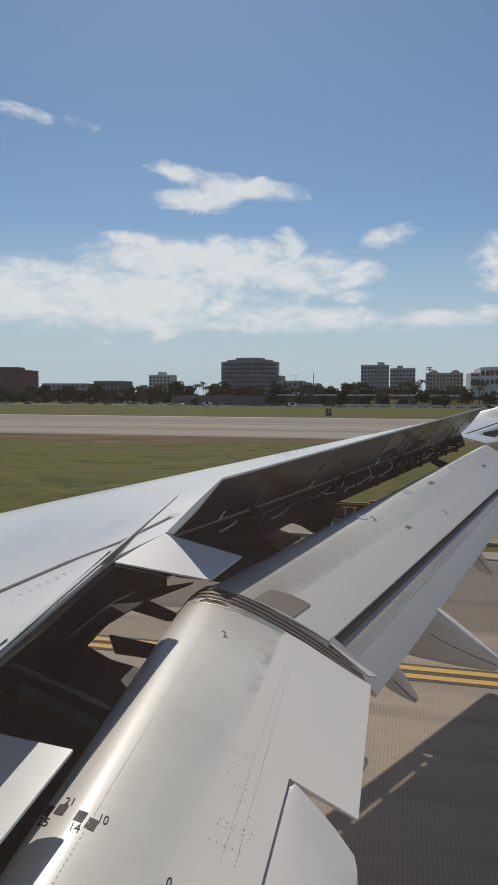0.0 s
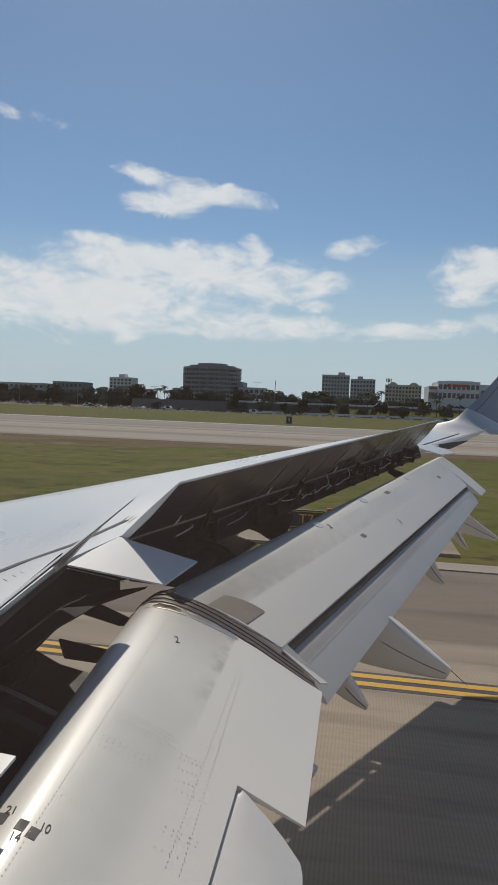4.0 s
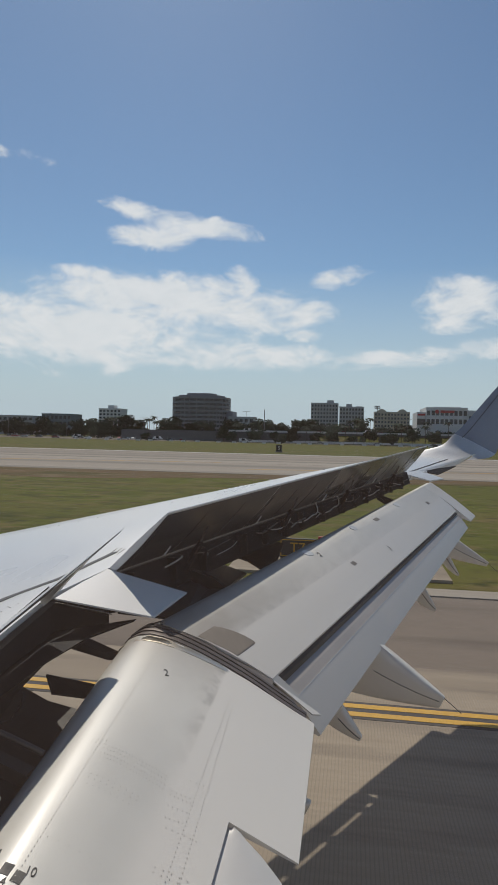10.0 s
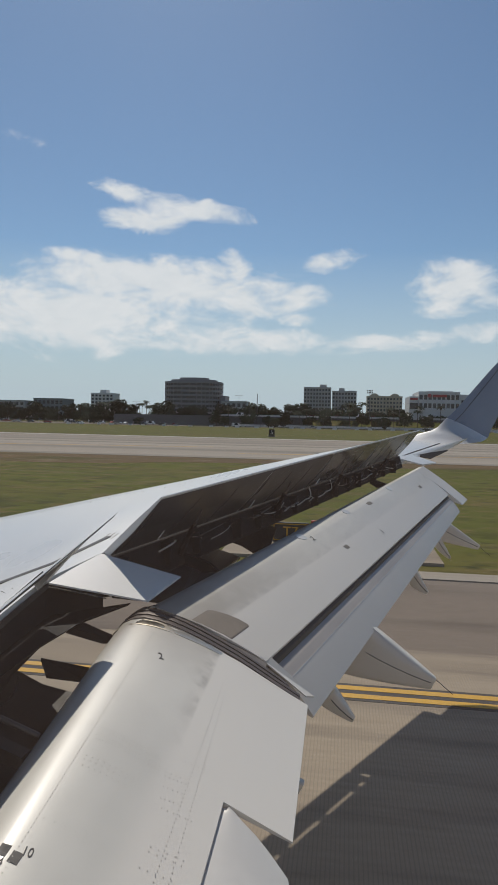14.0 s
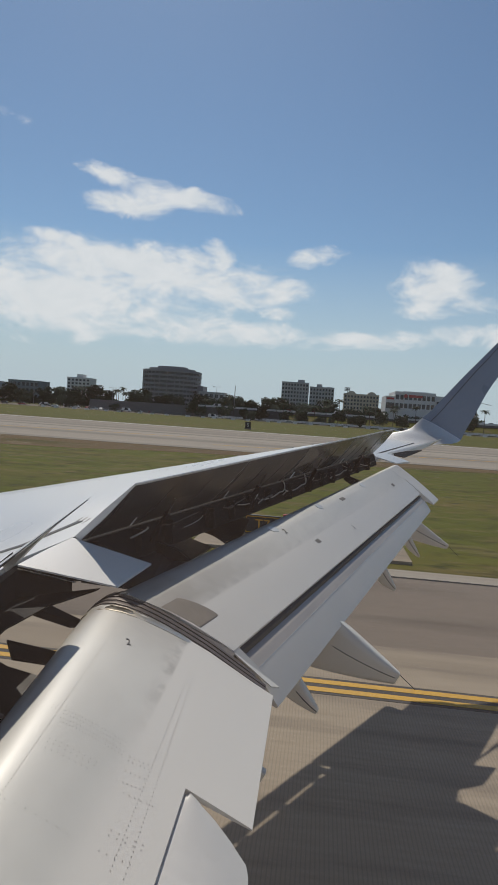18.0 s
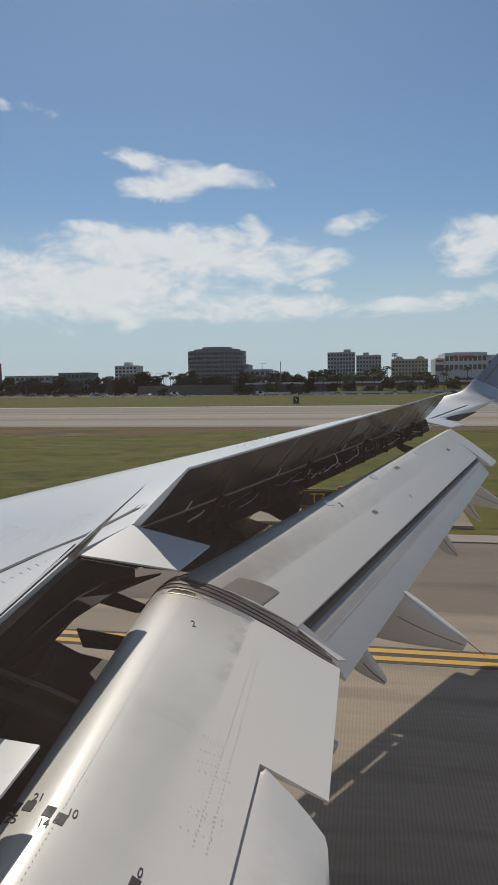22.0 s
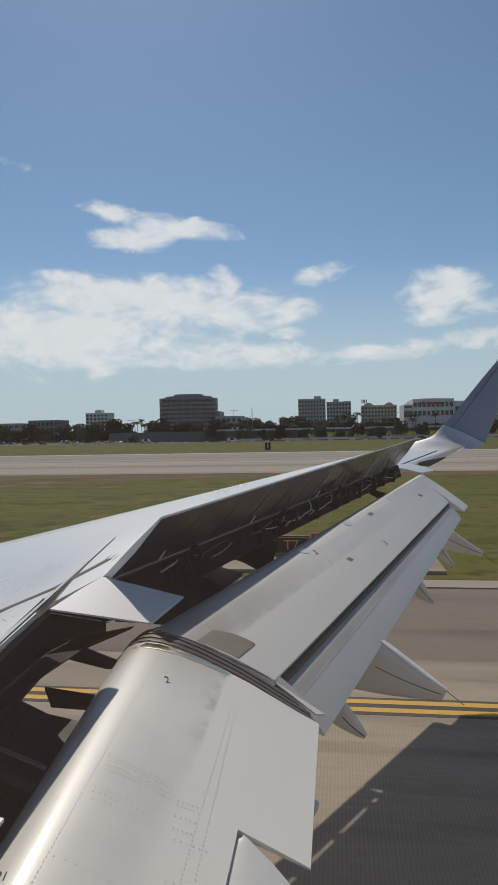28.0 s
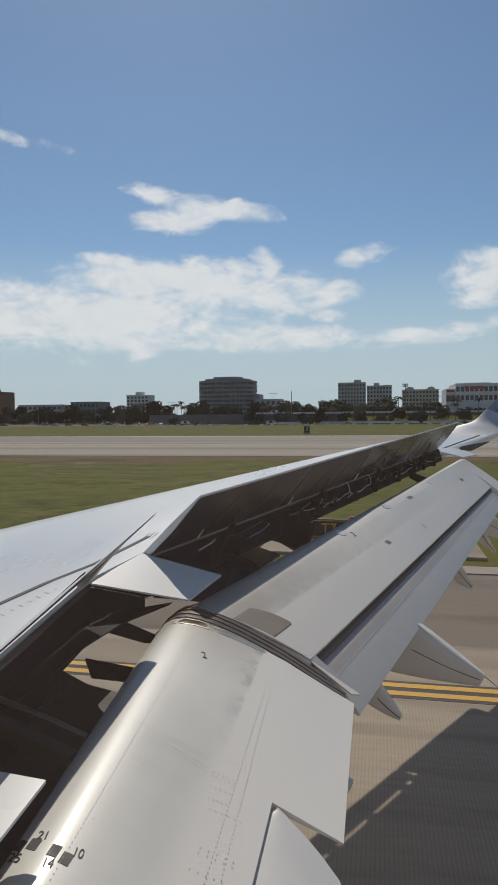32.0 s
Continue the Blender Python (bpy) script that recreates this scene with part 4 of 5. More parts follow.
for i in range(5):
    y = 1.0 + i * 0.36
    a = (hinge_x(y) + 0.10, y, hinge_z(y) - 0.20)
    b = (hinge_x(y) + 0.16, y + 0.3, hinge_z(y) - 0.42)
    part("hose", tube(bow(a, b, (0.03, 0.02, -0.03)), 0.005, 6), M["steel"], airliner, "", 60)

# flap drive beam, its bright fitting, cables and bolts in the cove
# the beam takes the floor's darkened colour to sit in the cove's shade
part("drive_beam", slab([(-1.86, 2.78, 3.262), (-1.86, 2.86, 3.262), (-1.45, 2.86, 3.10), (-1.45, 2.78, 3.10)], (0.01, 0, -0.07)), M["cove_brown_shade"], airliner, "flap drive beam, darkened for the cove's shade")
part("drive_tube", tube([(-1.95, 2.9, 3.33), (-1.62, 2.93, 3.20), (-1.45, 2.95, 3.12)], 0.014, 8), M["steel"], airliner, "", 50)
part("cable", tube([(-1.787, 3.4, 3.22), (-1.80, 3.4, 3.15), (-1.85, 3.38, 3.075), (-1.93, 3.36, 3.05)], 0.006, 6), M["ink"], airliner, "black hanging cable", 60)
part("root_fairing", slab([(-1.62, 2.2, 3.375), (-1.24, 2.2, 3.335), (-1.27, 0.3, 3.12), (-1.80, 0.3, 3.15)], (0, 0, -0.012)), M["wing_white"], airliner, "white wing root trailing panel")
# hinge arms hanging into the gap
for y, dz in ((5.75, 0.0), (10.2, 0.02)):
    hx, hz = hinge_x(y), hinge_z(y)
    part("hinge_arm", slab([(hx + 0.08, y, hz - 0.22), (hx + 0.30, y, hz - 0.30), (hx + 0.52, y, hz - 0.47), (hx + 0.50, y, hz - 0.50), (hx + 0.22, y, hz - 0.40), (hx + 0.06, y, hz - 0.30)], (0, 0.06, 0)), M["bay_shade"], airliner, "flap hinge arm, darkened for shade")

# marks on the inner flap
def flap_point(x, y, lift=0.004):
    return Vector((x, y, flap_z(x, y) + lift))


inner_flap.data.calc_loop_triangles()
FLAP_SKIN = BVHTree.FromPolygons([v.co.copy() for v in inner_flap.data.vertices], [tuple(p.vertices) for p in inner_flap.data.loop_triangles])
EYE_SIDE = Vector((0, 0, 4.6))


def laid(p, lift):
    """The point of the flap's skin that lies below p as one looks down on it from the cabin, and the skin's normal."""
    at_, nrm, _, _ = FLAP_SKIN.ray_cast(EYE_SIDE, (p - EYE_SIDE).normalized())
    if at_ is None:
        at_, nrm, _, _ = FLAP_SKIN.find_nearest(p)
    if nrm.z < 0:
        nrm = -nrm
    return at_ + nrm * lift, nrm


def flap_square(x, y, w, h, name="position_mark"):
    bm = bmesh.new()
    n = 4
    grid = [[[bm.verts.new(laid(flap_point(x + w * (i / n - 0.5), y + h * (k / n - 0.5)), lift)[0]) for k in range(n + 1)] for i in range(n + 1)] for lift in (0.0022, -0.002)]
    for i in range(n):
        for k in range(n):
            bm.faces.new([grid[0][a][b] for a, b in ((i, k), (i + 1, k), (i + 1, k + 1), (i, k + 1))])
    rim = [(a, 0) for a in range(n)] + [(n, b) for b in range(n)] + [(a, n) for a in range(n, 0, -1)] + [(0, b) for b in range(n, 0, -1)]
    for (a, b), (c, d) in zip(rim, rim[1:] + rim[:1]):
        bm.faces.new((grid[0][a][b], grid[0][c][d], grid[1][c][d], grid[1][a][b]))
    return part(name, bm, M["ink"], inner_flap, "black painted square")


def flap_text(text, x, y, size, turn, tall=1.25):
    cu = bpy.data.curves.new("mark_text", "FONT")
    cu.body, cu.size, cu.extrude, cu.align_x, cu.align_y = text, size, 0.001, "CENTER", "CENTER"
    tmp = new("tmp_text", cu)
    me = bpy.data.meshes.new_from_object(tmp.evaluated_get(bpy.context.evaluated_depsgraph_get()))
    bpy.data.objects.remove(tmp)
    me.materials.clear()
    me.materials.append(M["ink"])
    slope = math.atan2(flap_z(x + 0.05, y) - flap_z(x - 0.05, y), 0.1)
    m = Matrix.Translation(flap_point(x, y, 0.0)) @ Matrix.Rotation(-slope, 4, "Y") @ Matrix.Rotation(0.083, 4, "X") @ Matrix.Rotation(radians(turn), 4, "Z") @ Matrix.Diagonal((0.9, tall, 1, 1))
    for v in me.vertices:
        up_ = v.co.z > 0
        v.co = laid(m @ Vector((v.co.x, v.co.y, 0)), 0.0028 if up_ else -0.002)[0]
    ob = new("flap_number", me)
    ob.parent = inner_flap
    ob["label"] = "black stencilled number"
    return ob


flap_text("2", -1.235, 4.28, 0.078, 26, 1.4)
for word, x, y, tx, ty in (("25", -1.470, 2.385, -1.455, 2.325), ("21", -1.420, 2.405, -1.410, 2.462), ("14", -1.330, 2.398, -1.326, 2.338), ("10", -1.274, 2.382, -1.248, 2.432)):
    flap_square(x, y, 0.040, 0.058)
    flap_text(word, tx, ty, 0.052, 10)
flap_text("0", -0.943, 2.358, 0.052, 8)
flap_square(-0.945, 2.30, 0.036, 0.055)


def rivets(name, lines, paint="rivet"):
    """Rows of small rivet heads: x0, y0, x1, y1, count."""
    bm = bmesh.new()
    for x0, y0, x1, y1, n in lines:
        for i in range(n):
            s = i / max(1, n - 1)
            c = laid(flap_point(lerp(x0, x1, s), lerp(y0, y1, s)), 0.0022)[0]
            vs = [bm.verts.new(c + Vector((0.0031 * math.cos(k * 1.0472), 0.0031 * math.sin(k * 1.0472), -0.0015 * math.cos(k * 1.0472)))) for k in range(6)]
            top = bm.verts.new(c + Vector((0, 0, 0.0008)))
            for k in range(6):
                bm.faces.new((vs[k], vs[(k + 1) % 6], top))
    return tagged(part(name, bm, M[paint], inner_flap), kind="stuff")


rivets("rivet_row", [(-1.272, 2.05, -1.368, 4.56, 92)])
rivets("rivet_row", [(-0.80, 2.6, -0.825, 4.35, 60), (-0.742, 2.6, -0.795, 4.30, 58)], "rivet_dull")
for x0, y0, x1, n in ((-1.36, 3.345, -1.30, 4), (-1.36, 3.315, -1.30, 4), (-1.29, 3.335, -0.97, 19), (-1.29, 3.305, -0.97, 19), (-1.29, 3.265, -0.96, 20), (-1.28, 3.235, -0.96, 20), (-1.27, 3.085, -1.04, 9), (-1.27, 3.055, -1.04, 9), (-1.26, 3.01, -1.06, 8), (-1.30, 3.67, -1.02, 9), (-0.92, 3.275, -0.83, 5), (-0.92, 3.245, -0.82, 6), (-0.91, 3.17, -0.82, 5), (-0.90, 3.09, -0.82, 5), (-0.88, 3.03, -0.74, 6), (-0.87, 2.66, -0.74, 5), (-0.86, 3.42, -0.76, 4), (-1.27, 2.62, -1.0, 7), (-0.86, 2.76, -0.72, 5), (-0.86, 2.79, -0.72, 5)):
    rivets("rivet_row", [(x0, y0, x1, y0 + 0.02, n)], "rivet" if x0 < -1.0 else "rivet_dull")
# ---- fuselage round the camera, with its window opening ----
R_HULL, Y_HULL, Z_HULL = 1.98, -1.80, 4.25
win = []


def hull_point(x, z, r):
    return Vector((x, Y_HULL + math.sqrt(max(0.0, r * r - (z - Z_HULL) ** 2)), z))


bm = bmesh.new()
for r in (R_HULL, R_HULL - 0.05):
    rings = []
    for x in (-12, -6, -2, -0.6):
        rings.append([Vector((x, Y_HULL + r * math.cos(a), Z_HULL + r * math.sin(a))) for a in [2 * math.pi * k / 64 for k in range(64)]])
    loft(rings, caps=False, bm=bm)
    rings = []
    for x in (0.6, 2, 6, 14):
        rings.append([Vector((x, Y_HULL + r * math.cos(a), Z_HULL + r * math.sin(a))) for a in [2 * math.pi * k / 64 for k in range(64)]])
    loft(rings, caps=False, bm=bm)
    # the bay with the window: all round but the opening
    lo, hi = 2 * math.pi * 62 / 64, 2 * math.pi * 12 / 64
    arc = [hi + (2 * math.pi - (hi - (lo - 2 * math.pi))) * k / 50 for k in range(51)]
    loft([[Vector((x, Y_HULL + r * math.cos(a), Z_HULL + r * math.sin(a))) for a in arc] for x in (-0.6, 0.6)], closed=False, bm=bm)
    z_lo, z_hi = Z_HULL + r * math.sin(lo), Z_HULL + r * math.sin(hi)
    rings = []
    n = 48
    for q in (0.0, 0.5, 1.0):
        ring = []
        for k in range(n):
            a = 2 * math.pi * k / n
            ca, sa = math.cos(a), math.sin(a)
            ex = 0.17 * math.copysign(abs(ca) ** 0.75, ca)
            ez = 4.56 + 0.235 * math.copysign(abs(sa) ** 0.75, sa)
            m = max(abs(ca), abs(sa))
            bx, bz = 0.6 * ca / m, (z_lo + z_hi) / 2 + (z_hi - z_lo) / 2 * sa / m
            ring.append(hull_point(lerp(ex, bx, q), lerp(ez, bz, q), r))
        rings.append(ring)
    loft(rings, caps=False, bm=bm)
    win.append(rings[0])
loft(win, caps=False, bm=bm)
part("fuselage", bm, M["fuselage"], airliner, "white fuselage round the cabin window", 40)

gear = part("landing_gear", tube([(-0.9, -0.4, 2.6), (-0.9, -0.45, 0.55)], 0.12, 12), M["steel"], airliner, "steel main gear leg")
for dy in (-0.75, -0.15):
    rings = []
    for q, r in ((0, 0.42), (0.04, 0.52), (0.12, 0.56), (0.26, 0.56), (0.34, 0.52), (0.38, 0.42)):
        rings.append([Vector((-0.9 + r * math.cos(a), dy - 0.19 + q, 0.585 + r * math.sin(a))) for a in [2 * math.pi * k / 28 for k in range(28)]])
    part("wheel", loft(rings), M["seal_dark"], gear, "black tyre", 40)

# dusty acrylic window pane; the film also imitates the reddish reflection of the cabin
pm = bpy.data.materials.new("acrylic")
pm.use_nodes = True
pn, pl = pm.node_tree.nodes, pm.node_tree.links
pn.clear()
clear_, dust, both, pout = pn.new("ShaderNodeBsdfTransparent"), pn.new("ShaderNodeBsdfTranslucent"), pn.new("ShaderNodeMixShader"), pn.new("ShaderNodeOutputMaterial")
# red tint paints the cabin's reflected haze into the dust
dust.inputs["Color"].default_value = (0.95, 0.70, 0.60, 1)
ptc, pmap, pnoise, prange = pn.new("ShaderNodeTexCoord"), pn.new("ShaderNodeMapping"), pn.new("ShaderNodeTexNoise"), pn.new("ShaderNodeMapRange")
pmap.inputs["Scale"].default_value = (1.0, 1.0, 0.35)
pnoise.inputs["Scale"].default_value, pnoise.inputs["Detail"].default_value = 24.0, 3.0
prange.inputs["From Min"].default_value, prange.inputs["From Max"].default_value = 0.35, 0.8
prange.inputs["To Min"].default_value, prange.inputs["To Max"].default_value = 0.019, 0.036
pl.new(ptc.outputs["Object"], pmap.inputs["Vector"])
pl.new(pmap.outputs[0], pnoise.inputs["Vector"])
pl.new(pnoise.outputs["Fac"], prange.inputs["Value"])
pl.new(prange.outputs[0], both.inputs[0])
pl.new(clear_.outputs[0], both.inputs[1])
pl.new(dust.outputs[0], both.inputs[2])
pl.new(both.outputs[0], pout.inputs["Surface"])
bm = bmesh.new()
ring_w = [bm.verts.new(v + Vector((0, -0.012, 0))) for v in win[0]]
bm.faces.new(ring_w)
pane = part("window_pane", bm, pm, airliner, "clear acrylic pane with fine dust and tinted-in cabin reflection")
pane.visible_shadow = False

# ---- the airfield ----
def ground_material(name, base, spots, scale=0.05, fine=3.0, bump=0.4, streak=(1, 1, 1), rough=0.9):
    return material(name, base, rough, vary=0.16, scale=scale, fine_scale=fine, fine_vary=0.10, bump=bump, bump_scale=fine * 4, spots=spots, stretch=streak, rough_vary=0.05, shine=0.08)


M["grass"] = ground_material("grass", (0.098, 0.110, 0.014), [((0.135, 0.110, 0.030), 0.07, 0.50, 0.68), ((0.05, 0.052, 0.012), 0.4, 0.50, 0.75), ((0.18, 0.135, 0.07), 0.22, 0.60, 0.74), ((0.15, 0.115, 0.045), 0.9, 0.52, 0.70), ((0.04, 0.045, 0.012), 1.6, 0.54, 0.72)], 0.06, 5.0, 0.6, (0.5, 1, 1))
M["concrete"] = ground_material("concrete", (0.375, 0.315, 0.245), [((0.22, 0.18, 0.142), 0.30, 0.50, 0.75), ((0.21, 0.18, 0.15), 1.6, 0.5, 0.8)], 0.15, 12.0, 0.15, (0.12, 1, 1))
# fine saw-cut grooves across the pavement
gn, gl = M["concrete"].node_tree.nodes, M["concrete"].node_tree.links
gw, gc, gm = gn.new("ShaderNodeTexWave"), gn.new("ShaderNodeTexCoord"), gn.new("ShaderNodeMix")
gw.wave_type, gw.bands_direction = "BANDS", "X"
gw.inputs["Scale"].default_value, gw.inputs["Distortion"].default_value = 6.5, 0.15
gl.new(gc.outputs["Object"], gw.inputs["Vector"])
gm.data_type, gm.blend_type = "RGBA", "MULTIPLY"
old = gn["Principled BSDF"].inputs["Base Color"].links[0].from_socket
gl.new(old, gm.inputs[6])
gr = gn.new("ShaderNodeMapRange")
gr.inputs["From Min"].default_value, gr.inputs["From Max"].default_value = 0.0, 0.35
gr.inputs["To Min"].default_value, gr.inputs["To Max"].default_value = 0.86, 1.0
gl.new(gw.outputs["Fac"], gr.inputs["Value"])
gl.new(gr.outputs[0], gm.inputs[7])
gm.inputs[0].default_value = 1.0
gl.new(gm.outputs[2], gn["Principled BSDF"].inputs["Base Color"])
M["runway"] = ground_material("runway", (0.36, 0.32, 0.27), [((0.17, 0.155, 0.14), 0.05, 0.48, 0.72)], 0.06, 4.0, 0.1, (0.03, 1, 1))
M["asphalt"] = ground_material("asphalt", (0.215, 0.180, 0.150), [((0.25, 0.215, 0.185), 0.2, 0.5, 0.8), ((0.14, 0.118, 0.10), 0.5, 0.55, 0.75)], 0.1, 14.0, 0.2, (0.15, 1, 1))
M["paint_yellow"] = material("paint_yellow", (0.62, 0.34, 0.025), 0.7, vary=0.12, scale=2, fine_scale=25, fine_vary=0.15)
M["paint_white"] = material("paint_white", (0.72, 0.70, 0.66), 0.7, vary=0.1, scale=1, fine_scale=20, fine_vary=0.12)
M["paint_black"] = material("paint_black", (0.045, 0.04, 0.036), 0.8, vary=0.2, scale=1)

ground = tagged(part("ground", loft([[Vector((-2500, y, -0.06)), Vector((2500, y, -0.06)), Vector((2500, y, -1)), Vector((-2500, y, -1))] for y in (-600, 0, 100, 400, 4500)]), M["grass"]), "mown olive-green airfield grass with dry patches", "grass", kind="structure")
taxiway = tagged(part("taxiway", block(-400, 400, -45, 13.6, -0.5, 0.0), M["concrete"]), "brownish concrete taxiway with tyre stains", "taxiway", kind="structure")
shoulder = tagged(part("shoulder", block(-400, 400, 13.6, 19.75, -0.5, -0.004), M["asphalt"]), "dark brown asphalt taxiway shoulder", "shoulder", kind="structure")
part("edge_kerb", block(-400, 400, 19.95, 20.9, -0.5, 0.0), M["runway"], shoulder, "pale concrete edge strip")
part("edge_joint", block(-400, 400, 19.75, 19.95, -0.5, -0.03), M["paint_black"], shoulder, "dark joint beside the grass")
runway = tagged(part("runway", block(-1500, 1500, 76, 158, -0.5, -0.02), M["runway"]), "pale concrete runway with dark tyre streaks", "runway", kind="structure")


def stripe(name, x0, x1, y0, y1, z, mat, label, parent):
    return part(name, block(x0, x1, y0, y1, z - 0.03, z), M[mat], parent, label)


stripe("edge_border", -400, 400, 10.92, 11.62, 0.005, "paint_black", "black border of the yellow lines", taxiway)
stripe("yellow_line", -400, 400, 11.02, 11.19, 0.010, "paint_yellow", "yellow painted edge line", taxiway)
stripe("yellow_line", -400, 400, 11.35, 11.52, 0.010, "paint_yellow", "yellow painted edge line", taxiway)
for x in (-47.5, -34.5, -21.5, -8.4, 6.5, 19.5):
    part("shoulder_bar", block(x - 0.44, x + 0.44, 11.53, 19.2, -0.02, 0.009), M["paint_yellow"], shoulder, "broad yellow bar across the shoulder")
stripe("white_line", -1500, 1500, 153.0, 154.2, -0.012, "paint_white", "white runway edge line", runway)
part("yellow_line", slab([(-75, 92, -0.01), (-75, 92.5, -0.01), (-21, 104.5, -0.01), (-21, 104, -0.01)], (0, 0, -0.02)), M["paint_yellow"], runway)
part("yellow_line", slab([(-14, 86, -0.01), (-14, 86.5, -0.01), (60, 103.5, -0.01), (60, 103, -0.01)], (0, 0, -0.02)), M["paint_yellow"], runway)



# dry verge beside the runway, with an uneven near edge
M["dry_grass"] = ground_material("dry_grass", (0.14, 0.095, 0.05), [((0.085, 0.075, 0.025), 0.12, 0.48, 0.66), ((0.26, 0.21, 0.14), 0.3, 0.60, 0.75)], 0.08, 4.0, 0.6, (0.4, 1, 1))
rnd = random.Random(21)
near = [(-420 + 6 * i, 66.5 + 3.5 * math.sin(i * 0.37) + 2.5 * math.sin(i * 1.13) + rnd.uniform(-1.2, 1.2)) for i in range(140)]
tagged(part("verge", loft([[Vector((x, y, -0.05)), Vector((x, 76.0, -0.05)), Vector((x, 76.0, -0.3)), Vector((x, y, -0.3))] for x, y in near]), M["dry_grass"]), "brown dry grass verge along the runway", "verge", kind="structure")
M["tyre_rubber"] = ground_material("tyre_rubber", (0.25, 0.225, 0.195), [((0.30, 0.265, 0.225), 0.05, 0.5, 0.7)], 0.06, 3.0, 0.05, (0.02, 1, 1))
for y, w in ((103.0, 0.7), (112.0, 3.2), (121.5, 2.4), (134.0, 1.0), (146.0, 0.6)):
    stripe("tyre_streak", -1500, 1500, y, y + w, -0.014, "tyre_rubber", "", runway)

# ---- beyond the airfield: trees, road, buildings ----
M["bark"] = material("bark", (0.11, 0.085, 0.065), 0.9, vary=0.25, scale=2, fine_scale=12, bump=0.4, bump_scale=20)
M["leaf"] = material("leaf", (0.060, 0.084, 0.054), 0.9, shine=0.1, vary=0.35, scale=0.8, fine_scale=4, fine_vary=0.2, object_random=0.3)
M["palm_leaf"] = material("palm_leaf", (0.052, 0.074, 0.048), 0.85, shine=0.1, vary=0.3, scale=0.7, fine_scale=5, fine_vary=0.15, object_random=0.25)
M["brown_band"] = material("brown_band", (0.265, 0.255, 0.265), 0.7, vary=0.08, scale=0.1, fine_scale=0.8, fine_vary=0.05)
M["dark_glass"] = material("dark_glass", (0.020, 0.024, 0.030), 0.12, vary=0.25, scale=0.15, fine_scale=0.6)
M["pane"] = material("pane", (0.030, 0.036, 0.042), 0.15, vary=0.2, scale=0.3, object_random=0.5)
M["grey_wall"] = material("grey_wall", (0.43, 0.432, 0.435), 0.85, vary=0.08, scale=0.08, fine_scale=0.7, fine_vary=0.04)
M["beige_wall"] = material("beige_wall", (0.52, 0.47, 0.38), 0.85, vary=0.08, scale=0.08, fine_scale=0.7, fine_vary=0.04)
M["white_wall"] = material("white_wall", (0.66, 0.65, 0.63), 0.8, vary=0.05, scale=0.08, fine_scale=0.7, fine_vary=0.03)
M["teal_wall"] = material("teal_wall", (0.15, 0.20, 0.22), 0.6, vary=0.1, scale=0.1, fine_scale=0.7)
M["brick_wall"] = material("brick_wall", (0.20, 0.11, 0.085), 0.85, vary=0.1, scale=0.1, fine_scale=0.8)
M["red_sign"] = material("red_sign", (0.45, 0.05, 0.04), 0.5, vary=0.1, scale=1)
M["roof_grey"] = material("roof_grey", (0.16, 0.155, 0.15), 0.85, vary=0.15, scale=0.1)
M["wall_concrete"] = material("wall_concrete", (0.15, 0.15, 0.148), 0.9, vary=0.15, scale=0.08, fine_scale=1.0, fine_vary=0.08, stretch=(1, 1, 3))
M["pole_steel"] = material("pole_steel", (0.20, 0.20, 0.20), 0.5, metal=0.4, vary=0.1, scale=1)
M["car_white"] = material("car_white", (0.72, 0.72, 0.72), 0.25, vary=0.02, coat=0.6)
M["car_silver"] = material("car_silver", (0.42, 0.43, 0.44), 0.25, metal=0.5, vary=0.02, coat=0.6)
M["car_dark"] = material("car_dark", (0.035, 0.037, 0.042), 0.25, vary=0.05, coat=0.6)
M["car_red"] = material("car_red", (0.28, 0.03, 0.025), 0.25, vary=0.03, coat=0.6)
M["sign_black"] = material("sign_black", (0.012, 0.012, 0.012), 0.5, vary=0.2, scale=3)


def crown_mesh(rng, lobes, leaf, count):
    """Many small bent leaf tufts scattered through overlapping lobes."""
    bm = bmesh.new()
    for i in range(count):
        cx, cy, cz, r = rng.choice(lobes)
        while True:
            d = Vector((rng.uniform(-1, 1), rng.uniform(-1, 1), rng.uniform(-1, 1)))
            if 0.35 < d.length < 1:
                break
        p = Vector((cx, cy, cz)) + Vector((d.x * r, d.y * r, d.z * r * 0.8))
        u = Vector((rng.uniform(-1, 1), rng.uniform(-1, 1), rng.uniform(-0.6, 0.6))).normalized()
        v = u.orthogonal().normalized()
        s = leaf * rng.uniform(0.6, 1.3)
        a, b, c, e = p - u * s, p + v * s * 0.6, p + u * s, p - v * s * 0.5 + Vector((0, 0, -0.2 * s))
        vs = [bm.verts.new(q) for q in (a, b, c, e)]
        bm.faces.new(vs[:3])
        bm.faces.new((vs[0], vs[2], vs[3]))
    return bm


